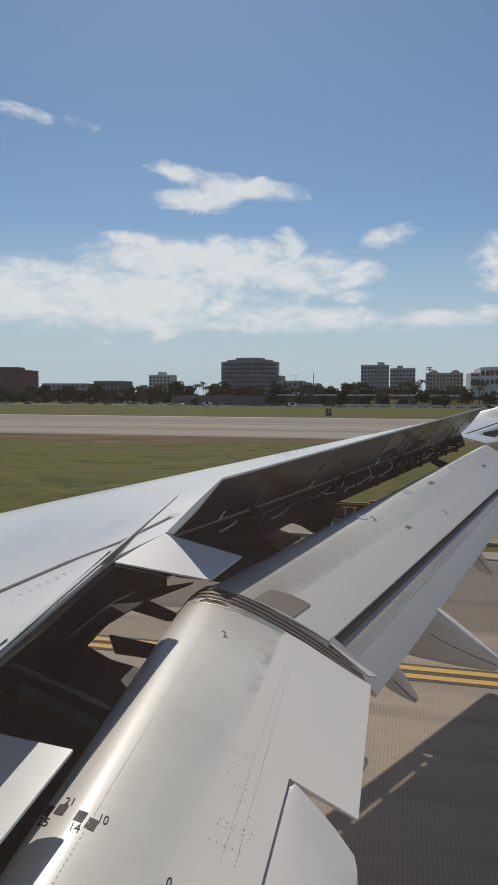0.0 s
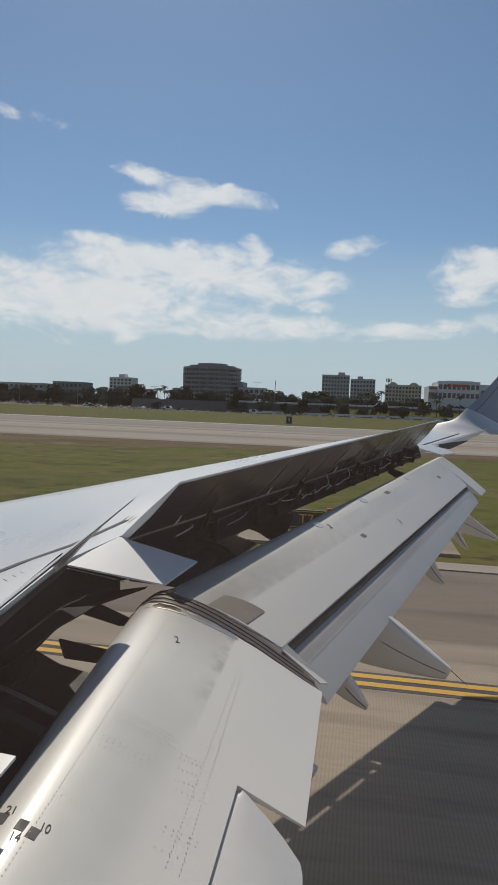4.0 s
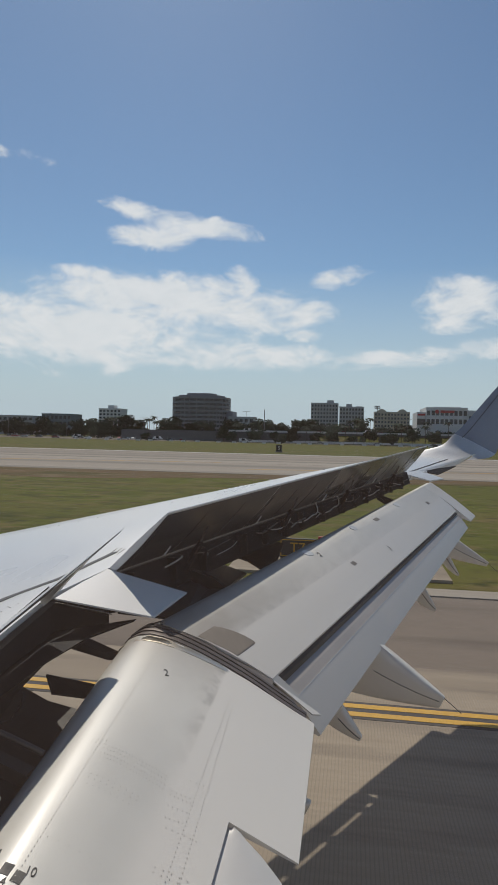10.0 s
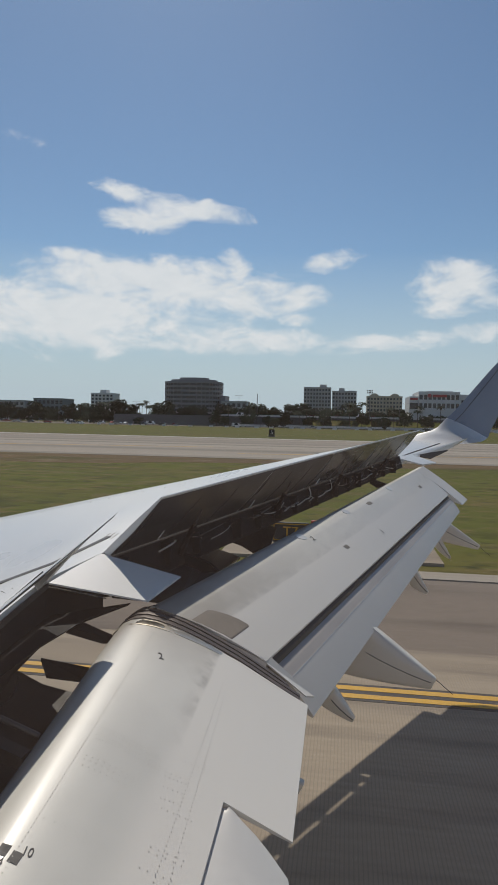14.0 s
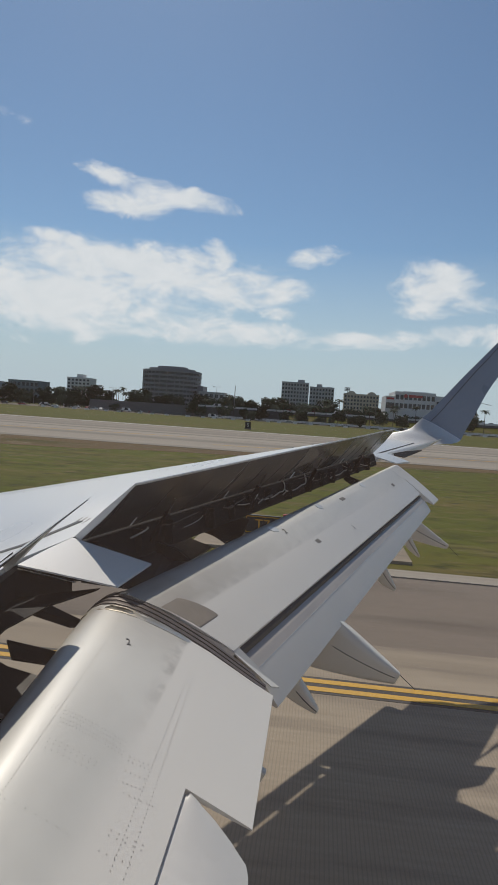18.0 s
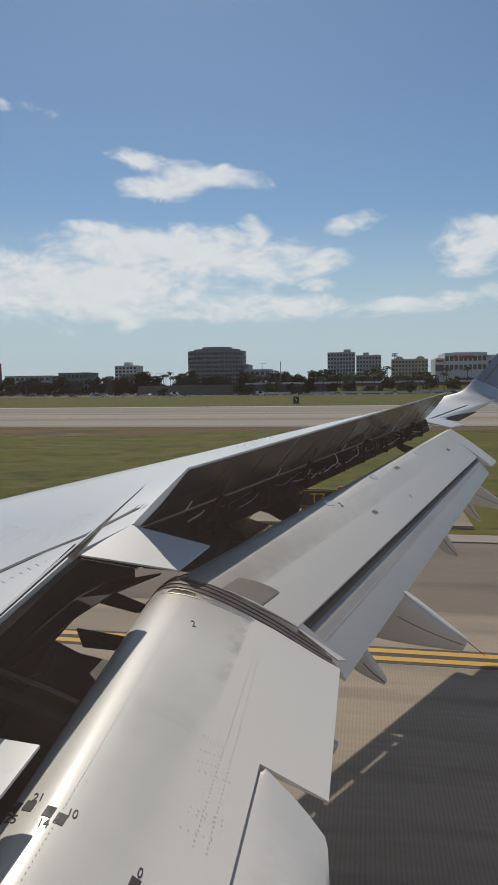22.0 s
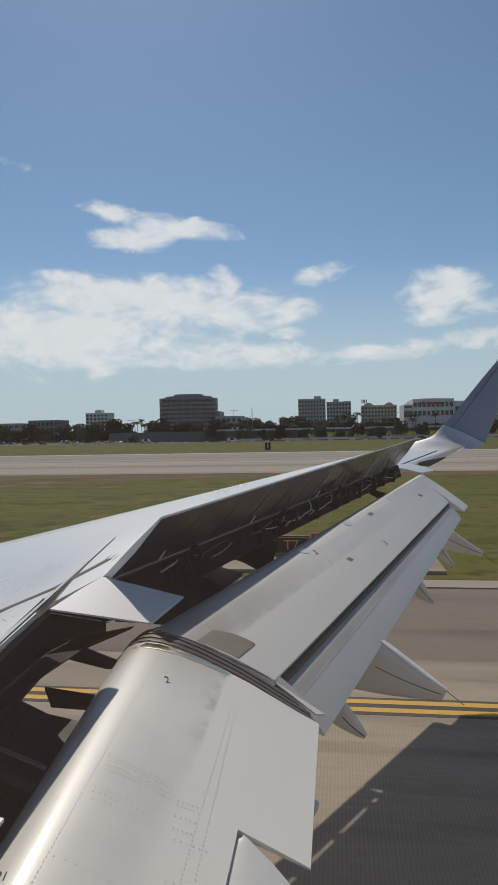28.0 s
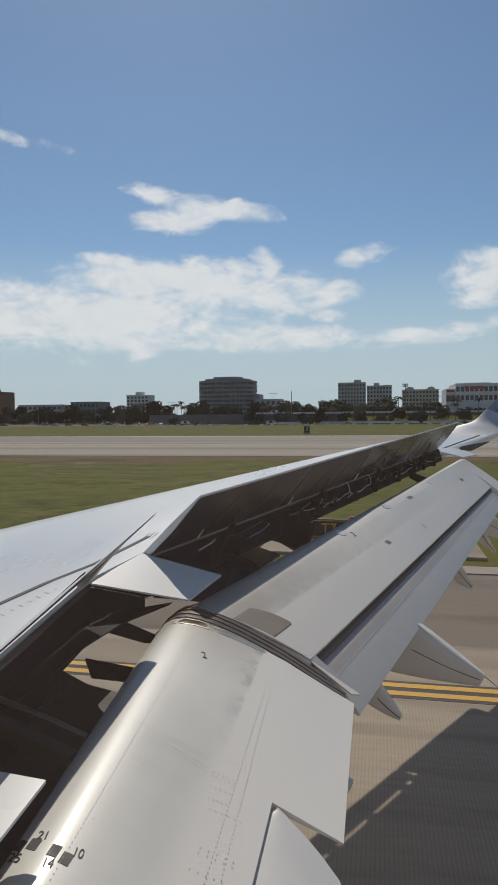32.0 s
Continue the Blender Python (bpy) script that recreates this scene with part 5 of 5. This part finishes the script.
def broad_tree(rng, h, m):
    t = thing("tree", "dark green broadleaf tree beside the road", "tree", "trees beyond the runway", m=m)
    tr = tube([(0, 0, -0.3), (0.1, 0.05, h * 0.25), (0.0, 0.1, h * 0.5)], h * 0.03, 7, taper=0.6)
    for k in range(4):
        a = k * 1.6 + rng.uniform(-0.3, 0.3)
        tube([(0.05, 0.05, h * 0.3), (h * 0.16 * math.cos(a), h * 0.16 * math.sin(a), h * 0.5), (h * 0.26 * math.cos(a), h * 0.26 * math.sin(a), h * 0.68)], h * 0.014, 5, bm=tr, taper=0.4)
    part("trunk", tr, M["bark"], t)
    lobes = [(rng.uniform(-0.26, 0.26) * h, rng.uniform(-0.26, 0.26) * h, rng.uniform(0.34, 0.80) * h, rng.uniform(0.16, 0.26) * h) for _ in range(11)]
    part("crown", crown_mesh(rng, lobes, h * 0.050, 1300), M["leaf"], t)
    return t


def palm(rng, h, m):
    t = thing("palm_tree", "tall palm with a shaggy crown beside the road", "palm tree", "palms beyond the runway", m=m)
    part("trunk", tube([(0, 0, -0.3), (0.12, 0.0, h * 0.35), (0.2, 0.1, h * 0.7), (0.25, 0.1, h)], 0.20, 8, taper=0.7), M["bark"], t)
    bm = bmesh.new()
    top = Vector((0.25, 0.1, h))
    for k in range(22):
        a = k * 2.399 + rng.uniform(-0.2, 0.2)
        lift = rng.uniform(-0.5, 1.0)
        L = rng.uniform(2.6, 3.6)
        d = Vector((math.cos(a), math.sin(a), 0))
        side = Vector((-d.y, d.x, 0))
        prev = None
        for j in range(6):
            s = j / 5
            c = top + d * L * s * (1 - 0.15 * abs(lift)) + Vector((0, 0, lift * L * 0.6 * s - 1.5 * s * s))
            w = 0.45 * math.sin(math.pi * (0.12 + 0.86 * s)) + 0.02
            tri = [c + side * w + Vector((0, 0, -0.25 * w)), c + Vector((0, 0, 0.04)), c - side * w + Vector((0, 0, -0.25 * w))]
            vs = [bm.verts.new(q) for q in tri]
            if prev:
                bm.faces.new((prev[0], prev[1], vs[1], vs[0]))
                bm.faces.new((prev[1], prev[2], vs[2], vs[1]))
            prev = vs
    part("crown", bm, M["palm_leaf"], t)
    return t


rng = random.Random(11)
TREES = [broad_tree(rng, h, pose(x, y, 0, 0, 0, 0)) for h, x, y in ((10.0, -262, 470), (8.5, -246, 455), (11.5, -228, 480))]
PALMS = [palm(rng, h, pose(x, y, 0)) for h, x, y in ((14.0, -182, 470), (11.5, -176, 462))]


def plant(kinds, x, y, s, z=0.0):
    o = copy_thing(rng.choice(kinds), pose(x, y, z, 0, 0, rng.uniform(0, 360)))
    o.scale = (s, s, s * rng.uniform(0.9, 1.1))
    return o


for i in range(46):      # belt left of the round office
    plant(TREES, -345 + i * 5.6 + rng.uniform(-3, 3), rng.uniform(440, 500), rng.uniform(0.95, 1.55))
for i in range(60):      # low bushes in front of it
    plant(TREES, -350 + i * 4.6 + rng.uniform(-2, 2), rng.uniform(432, 446), rng.uniform(0.55, 0.95), -1.2)
for i in range(24):
    plant(PALMS, rng.uniform(-196, -142), rng.uniform(455, 475), rng.uniform(0.9, 1.25))
for i in range(40):      # wood behind the raised road
    plant(TREES, -92 + i * 5.0 + rng.uniform(-2, 2), rng.uniform(446, 490), rng.uniform(1.1, 1.65))
for i in range(8):
    plant(PALMS, -80 + i * 11 + rng.uniform(-4, 4), rng.uniform(445, 455), rng.uniform(0.85, 1.1))
for i in range(15):      # street trees along the slope
    plant(TREES + PALMS, 2 + i * 6.0 + rng.uniform(-1, 1), rng.uniform(368, 374), rng.uniform(0.75, 1.0))
for x, y, s in ((-38, 352, 0.62), (-34, 354, 0.7), (-41, 353, 0.55), (-120, 372, 0.6), (-150, 380, 0.65), (20, 352, 0.6), (52, 353, 0.7)):
    plant(TREES, x, y, s, -1.0)
for i in range(22):      # clumps along the foot of the raised road
    plant(TREES + PALMS[1:], -74 + i * 4.6 + rng.uniform(-2.5, 2.5), rng.uniform(372, 388), rng.uniform(0.6, 1.0), -0.6)
for i in range(16):      # taller trees and palms that rise behind the barrier
    plant(TREES + PALMS, -30 + i * 8.5 + rng.uniform(-3, 3), rng.uniform(418, 428), rng.uniform(1.0, 1.35))
for i in range(14):
    plant(TREES, 95 + i * 9 + rng.uniform(-3, 3), rng.uniform(400, 440), rng.uniform(0.8, 1.2))

# raised road with its wall, barrier and the lower service road
road = tagged(part("raised_road", slab([(-78, 392, 6.2), (260, 392, 6.2), (260, 415, 6.2), (-150, 415, 6.2)], (0, 0, -7)), M["wall_concrete"]), "concrete wall of a raised road", "road", kind="structure")
part("barrier", block(-80, 260, 391.2, 391.9, 6.0, 7.1), M["white_wall"], road, "pale crash barrier")
slope = tagged(part("slope", slab([(-20, 376, 0.5), (260, 376, 0.5), (260, 391, 4.8), (-20, 391, 4.8)], (0, 0, -1.5)), M["grass"]), "grass slope below the raised road", "slope", kind="structure")
street = tagged(part("service_road", block(-420, 300, 352, 366, -0.6, 0.02), M["asphalt"]), "asphalt perimeter road behind the grass", "road", kind="structure")
part("guard_rail", block(-60, 260, 367.2, 367.6, 0.4, 1.5), M["white_wall"], street, "pale guard rail")
lot = tagged(part("car_park", block(-420, -90, 368, 436, -0.6, 0.015), M["asphalt"]), "asphalt car park", "car park", kind="structure")

# fence markers along the far grass edge
marker = thing("edge_marker", "low white concrete marker on the grass edge", "marker", "white markers along the grass", m=pose(-150, 344, 0))
part("body", slab([(-1.1, -0.3, 0.75), (1.1, -0.3, 0.75), (1.1, 0.3, 0.75), (-1.1, 0.3, 0.75)], (0, 0, -0.85)), M["white_wall"], marker)
for i in range(1, 34):
    copy_thing(marker, pose(-150 + i * 8.6 + rng.uniform(-2, 2), 344 + rng.uniform(-1, 1), 0, 0, 0, rng.uniform(-8, 8)))
fence = thing("fence", "dark chain-link perimeter fence", "fence", m=pose(0, 349, 0))
for i in range(0, 120):
    part("post", block(-360 + i * 5, -359.9 + i * 5, 0, 0.1, -0.1, 2.1), M["pole_steel"], fence)
for z in (0.4, 1.2, 2.05):
    part("rail", block(-360, 240, 0.02, 0.08, z, z + 0.06), M["pole_steel"], fence)


# buildings
def body_with_windows(name, label, x0, x1, y, depth, z1, nx, nz, wall, z0=3.0, gap=0.42, roof=(), group=""):
    b = thing(name, label, "building", group, m=pose((x0 + x1) / 2, y, 0))
    w = (x1 - x0) / 2
    part("wall", block(-w, w, 0, depth, -0.5, z1), M[wall], b)
    part("parapet", loft([[Vector((sx * (w + e), yy, z)) for sx, yy in ((-1, -e), (1, -e), (1, depth + e), (-1, depth + e))] for z, e in ((z1 - 0.1, 0.15), (z1 + 0.9, 0.15))]), M[wall], b)
    for rx0, rx1, rz in roof:
        part("roof_block", block(rx0, rx1, depth * 0.25, depth * 0.75, z1 - 0.2, rz), M[wall], b)
    if nx * nz:
        cw, ch = 2 * w / nx, (z1 - z0) / nz
        bm = block(-cw * (1 - gap) / 2, cw * (1 - gap) / 2, -0.12, 0.1, -ch * 0.28, ch * 0.28)
        first = None
        for i in range(nx):
            for k in range(nz):
                px, pz = -w + cw * (i + 0.5), z0 + ch * (k + 0.5)
                if first is None:
                    first = part("window", bm, M["pane"], b)
                    first.location = (px, 0, pz)
                else:
                    o = new("window", first.data)
                    o.parent = b
                    o.location = (px, 0, pz)
        for k in range(nz + 1):
            part("ledge", block(-w - 0.1, w + 0.1, -0.3, 0.1, z0 + ch * k - 0.12, z0 + ch * k + 0.12), M[wall], b)
    return b


body_with_windows("apartment_building", "grey apartment tower with rows of small windows", -38.4, -14.4, 600, 20, 33.5, 9, 9, "grey_wall", roof=((2, 8, 37.0),), group="towers beyond the road")
body_with_windows("apartment_building", "grey stepped apartment tower beyond the road", -13.0, 8.7, 602, 20, 30.5, 8, 8, "grey_wall", roof=((-5, 0, 34.0), (4, 9, 32.0)), group="towers beyond the road")
ap = body_with_windows("apartment_building", "beige apartment block with rounded roof gables", 18.0, 49.0, 604, 20, 26.5, 11, 7, "beige_wall", group="towers beyond the road")
for gx in (-9, 9):
    rings = []
    for yy in (0.5, 19):
        rings.append([Vector((gx + 4.0 * math.cos(a), yy, 26.4 + 3.4 * math.sin(a))) for a in [math.pi * k / 10 for k in range(11)]])
    part("gable", loft(rings), M["beige_wall"], ap)
body_with_windows("white_tower", "pale apartment tower far behind palms", -240.4, -218.4, 602, 18, 25.5, 6, 7, "white_wall", roof=((-3.5, 2.5, 29.5),))
body_with_windows("low_building", "dark teal low office building behind trees", -277.5, -249.5, 560, 24, 18.6, 7, 3, "teal_wall")
body_with_windows("low_building", "grey flat-roofed building behind trees", -330, -286, 560, 24, 16.4, 9, 3, "grey_wall")
body_with_windows("low_building", "long pale low building behind the trees", -116, -92, 610, 20, 20, 5, 3, "grey_wall")
body_with_windows("brick_office", "brown brick office block with dark windows", -425, -375, 600, 30, 31, 10, 6, "brick_wall", roof=((-12, 14, 35),))

# round office: stacked bands of brown spandrel and dark glass
office = thing("round_office", "brown rounded office block with dark window bands", "office", m=pose(-146, 628, 0))


def oval(rx, ry, z, n=40, p=0.72):
    pts = []
    for k in range(n):
        a = 2 * math.pi * k / n
        c, s = math.cos(a), math.sin(a)
        pts.append(Vector((rx * math.copysign(abs(c) ** p, c), ry * math.copysign(abs(s) ** p, s), z)))
    return pts


part("glazing", loft([oval(27.0, 21.4, z) for z in (-0.5, 38.4)]), M["dark_glass"], office, "dark glass bands", 40)
for k in range(10):
    z = 0.6 + k * 4.05
    part("spandrel", loft([oval(27.6, 22.0, zz) for zz in (z, z + 1.9)]), M["brown_band"], office, "brown wall band", 40)
for k in range(40):
    q = oval(27.35, 21.75, 0)[k]
    part("mullion", block(q.x - 0.22, q.x + 0.22, q.y - 0.22, q.y + 0.22, 0, 37.4), M["brown_band"], office)
part("roof", loft([oval(27.3, 21.7, 38.3), oval(27.3, 21.7, 39.0)]), M["roof_grey"], office)
for rx, ry, z0, z1 in ((22.0, 17.0, 38.9, 40.8), (14.0, 12.0, 40.7, 42.8)):
    part("penthouse", loft([oval(rx, ry, z0), oval(rx, ry, z1)]), M["brown_band"], office, "", 40)
part("annex", block(26.0, 32.0, -8, 14, -0.5, 26.0), M["brown_band"], office)

# white store with a red sign
store = body_with_windows("store_building", "white two-storey store with dark square windows", 45.0, 70.0, 430, 40, 23.2, 9, 2, "white_wall", z0=12.5, gap=0.3)
part("wing_wall", block(-18.0, -12.6, 2, 34, -0.5, 21.0), M["white_wall"], store)
part("wing_glass", block(-17.8, -12.8, 1.8, 2.2, 13.0, 16.8), M["dark_glass"], store)
part("east_wall", block(12.6, 39.0, 3, 40, -0.5, 22.6), M["white_wall"], store)
part("glass_band", block(14.0, 39.0, 2.7, 3.2, 12.0, 19.0), M["dark_glass"], store, "dark glass band")
part("sign_band", block(-4.0, 4.5, -0.3, 0.1, 20.6, 22.2), M["red_sign"], store, "red sign bars")
part("sign_disc", loft([[Vector((-6.0 + 1.2 * math.cos(a), yy, 21.4 + 1.2 * math.sin(a))) for a in [2 * math.pi * k / 20 for k in range(20)]] for yy in (-0.35, 0.1)]), M["red_sign"], store, "round red sign")
part("sign_band", block(-17.6, -13.0, 1.7, 2.1, 18.8, 20.0), M["red_sign"], store, "red sign bars")
part("roof_block", block(-6, 10, 12, 30, 23.0, 25.0), M["white_wall"], store)


# lamp posts and the floodlight mast
def street_lamp(x, y, h):
    t = thing("street_lamp", "tall grey street lamp beside the road", "street lamp", "lamps along the road", m=pose(x, y, 0))
    part("pole", tube([(0, 0, -0.2), (0, 0, h)], 0.16, 8, taper=0.6), M["pole_steel"], t)
    part("arm", tube([(-1.6, 0, h - 0.1), (1.6, 0, h - 0.1)], 0.07, 6), M["pole_steel"], t)
    for sx in (-1.9, 1.9):
        part("lamp_head", block(sx - 0.5, sx + 0.5, -0.2, 0.2, h - 0.25, h), M["pole_steel"], t)
    return t


for x, y, h in ((-68.3, 420, 19.4), (-88, 430, 15), (-190, 420, 13), (-235, 425, 14), (30, 385, 15), (66, 388, 15), (-130, 400, 14)):
    street_lamp(x, y, h)
pylon = thing("pole", "plain dark steel pole beside the raised road", "pole", m=pose(-56.5, 420, 0))
part("shaft", tube([(0, 0, -0.2), (0, 0, 20.6)], 0.28, 10, taper=0.8), M["pole_steel"], pylon)
mast = thing("floodlight_mast", "tall floodlight mast with a rack of lamps", "floodlight", m=pose(14.6, 430, 0))
part("shaft", tube([(0, 0, -0.2), (0, 0, 24.5)], 0.3, 10, taper=0.7), M["pole_steel"], mast)
part("rack", block(-1.9, 1.9, -0.15, 0.15, 22.4, 22.6), M["pole_steel"], mast)
for i in range(4):
    for k in range(2):
        part("lamp_head", block(-1.8 + i * 0.95, -1.15 + i * 0.95, -0.35, 0.1, 22.7 + k * 1.1, 23.5 + k * 1.1), M["pole_steel"], mast)


# cars
def car(paint, m, van=False):
    c = thing("car", "parked car beyond the airfield fence", "car", "cars beyond the fence", m=m)
    prof = [(-2.2, 0.35), (-2.25, 0.75), (-1.6, 0.9), (-0.9, 1.42), (0.7, 1.45), (1.5, 0.98), (2.2, 0.85), (2.25, 0.4)]
    if van:
        prof = [(-2.6, 0.4), (-2.65, 1.0), (-2.5, 2.2), (1.2, 2.25), (1.9, 1.25), (2.6, 1.05), (2.65, 0.5), (2.0, 0.4)]
    part("body", loft([[Vector((x, y, z)) for x, z in prof] for y in (-0.88, 0.88)]), M[paint], c, "", 30)
    zt = prof[3][1]
    part("side_window", loft([[Vector((x, y, z)) for x, z in ((-1.2, 0.98), (-0.85, zt - 0.1), (0.65, zt - 0.1), (1.2, 0.98))] for y in (-0.9, 0.9)]), M["dark_glass"], c)
    for x in (-1.4, 1.4):
        for y in (-0.8, 0.8):
            part("wheel", loft([[Vector((x + 0.33 * math.cos(a), y + dy, 0.33 + 0.33 * math.sin(a))) for a in [2 * math.pi * k / 12 for k in range(12)]] for dy in (-0.1, 0.1)]), M["seal_dark"], c)
    return c


CARS = [car("car_white", pose(-150, 360, 0.02)), car("car_silver", pose(-128, 362, 0.02, 0, 0, 180)), car("car_dark", pose(-112, 358, 0.02)), car("car_red", pose(-170, 361, 0.02)), car("car_white", pose(-60, 362, 0.02), True)]
for i in range(26):
    copy_thing(rng.choice(CARS), pose(-330 + i * 9.0 + rng.uniform(-2, 2), rng.choice((374, 382, 390, 402)) + rng.uniform(-1, 1), 0.02, 0, 0, rng.choice((0, 90, 180)) + rng.uniform(-4, 4)))
for i in range(16):
    copy_thing(rng.choice(CARS), pose(-70 + i * 15 + rng.uniform(-5, 5), rng.choice((397, 403, 409)), 6.21, 0, 0, rng.choice((0, 180))))
for i in range(5):
    copy_thing(rng.choice(CARS), pose(-95 + i * 36 + rng.uniform(-9, 9), 359, 0.02, 0, 0, 0))


# signs on the airfield
def board_text(text, size, parent, at_, mat):
    cu = bpy.data.curves.new("board_text", "FONT")
    cu.body, cu.size, cu.extrude, cu.align_x, cu.align_y = text, size, 0.004, "CENTER", "CENTER"
    tmp = new("tmp_text", cu)
    me = bpy.data.meshes.new_from_object(tmp.evaluated_get(bpy.context.evaluated_depsgraph_get()))
    bpy.data.objects.remove(tmp)
    me.materials.clear()
    me.materials.append(mat)
    ob = new("lettering", me)
    ob.parent = parent
    ob.matrix_basis = Matrix.Translation(at_) @ Matrix.Rotation(radians(90), 4, "X")
    return ob


dist_sign = thing("distance_sign", "small black runway sign with a white number", "sign", m=pose(-19.7, 177, 0))
part("board", block(-0.75, 0.75, 0, 0.2, 0.25, 1.9), M["sign_black"], dist_sign)
part("foot", block(-0.9, 0.9, -0.2, 0.4, -0.08, 0.26), M["wall_concrete"], dist_sign)
board_text("5", 1.4, dist_sign, (0, -0.01, 1.05), M["paint_white"])
taxi_sign = thing("taxiway_sign", "black taxiway sign with yellow letters on a concrete pad", "sign", m=pose(-1.95, 24.6, 0))
part("board", block(-0.68, 0.68, 0, 0.16, 0.06, 0.76), M["sign_black"], taxi_sign)
part("border", block(-0.63, 0.63, -0.012, 0.0, 0.69, 0.72), M["paint_yellow"], taxi_sign)
part("border", block(-0.63, 0.63, -0.012, 0.0, 0.10, 0.13), M["paint_yellow"], taxi_sign)
for sx in (-0.64, 0.61):
    part("border", block(sx, sx + 0.03, -0.012, 0.0, 0.10, 0.72), M["paint_yellow"], taxi_sign)
board_text("T7", 0.52, taxi_sign, (0, -0.012, 0.41), M["paint_yellow"])
part("pad", block(-2.2, 5.2, -2.6, 1.2, -0.5, 0.045), M["concrete"], taxi_sign, "pale concrete pad")
part("red_board", block(0.75, 3.4, 0, 0.16, 0.06, 0.86), M["red_sign"], taxi_sign, "red sign board")
for x0, x1 in ((0.95, 1.08), (1.2, 1.5), (1.62, 1.9), (2.1, 2.24), (2.4, 2.68), (2.8, 3.1)):
    part("sign_bar", block(x0, x1, -0.012, 0.0, 0.26, 0.66), M["paint_white"], taxi_sign, "white bar on the red board")
for x in (-0.5, 0.5, 1.1, 2.1, 3.1):
    part("leg", block(x - 0.04, x + 0.04, 0.04, 0.12, 0.0, 0.08), M["pole_steel"], taxi_sign)
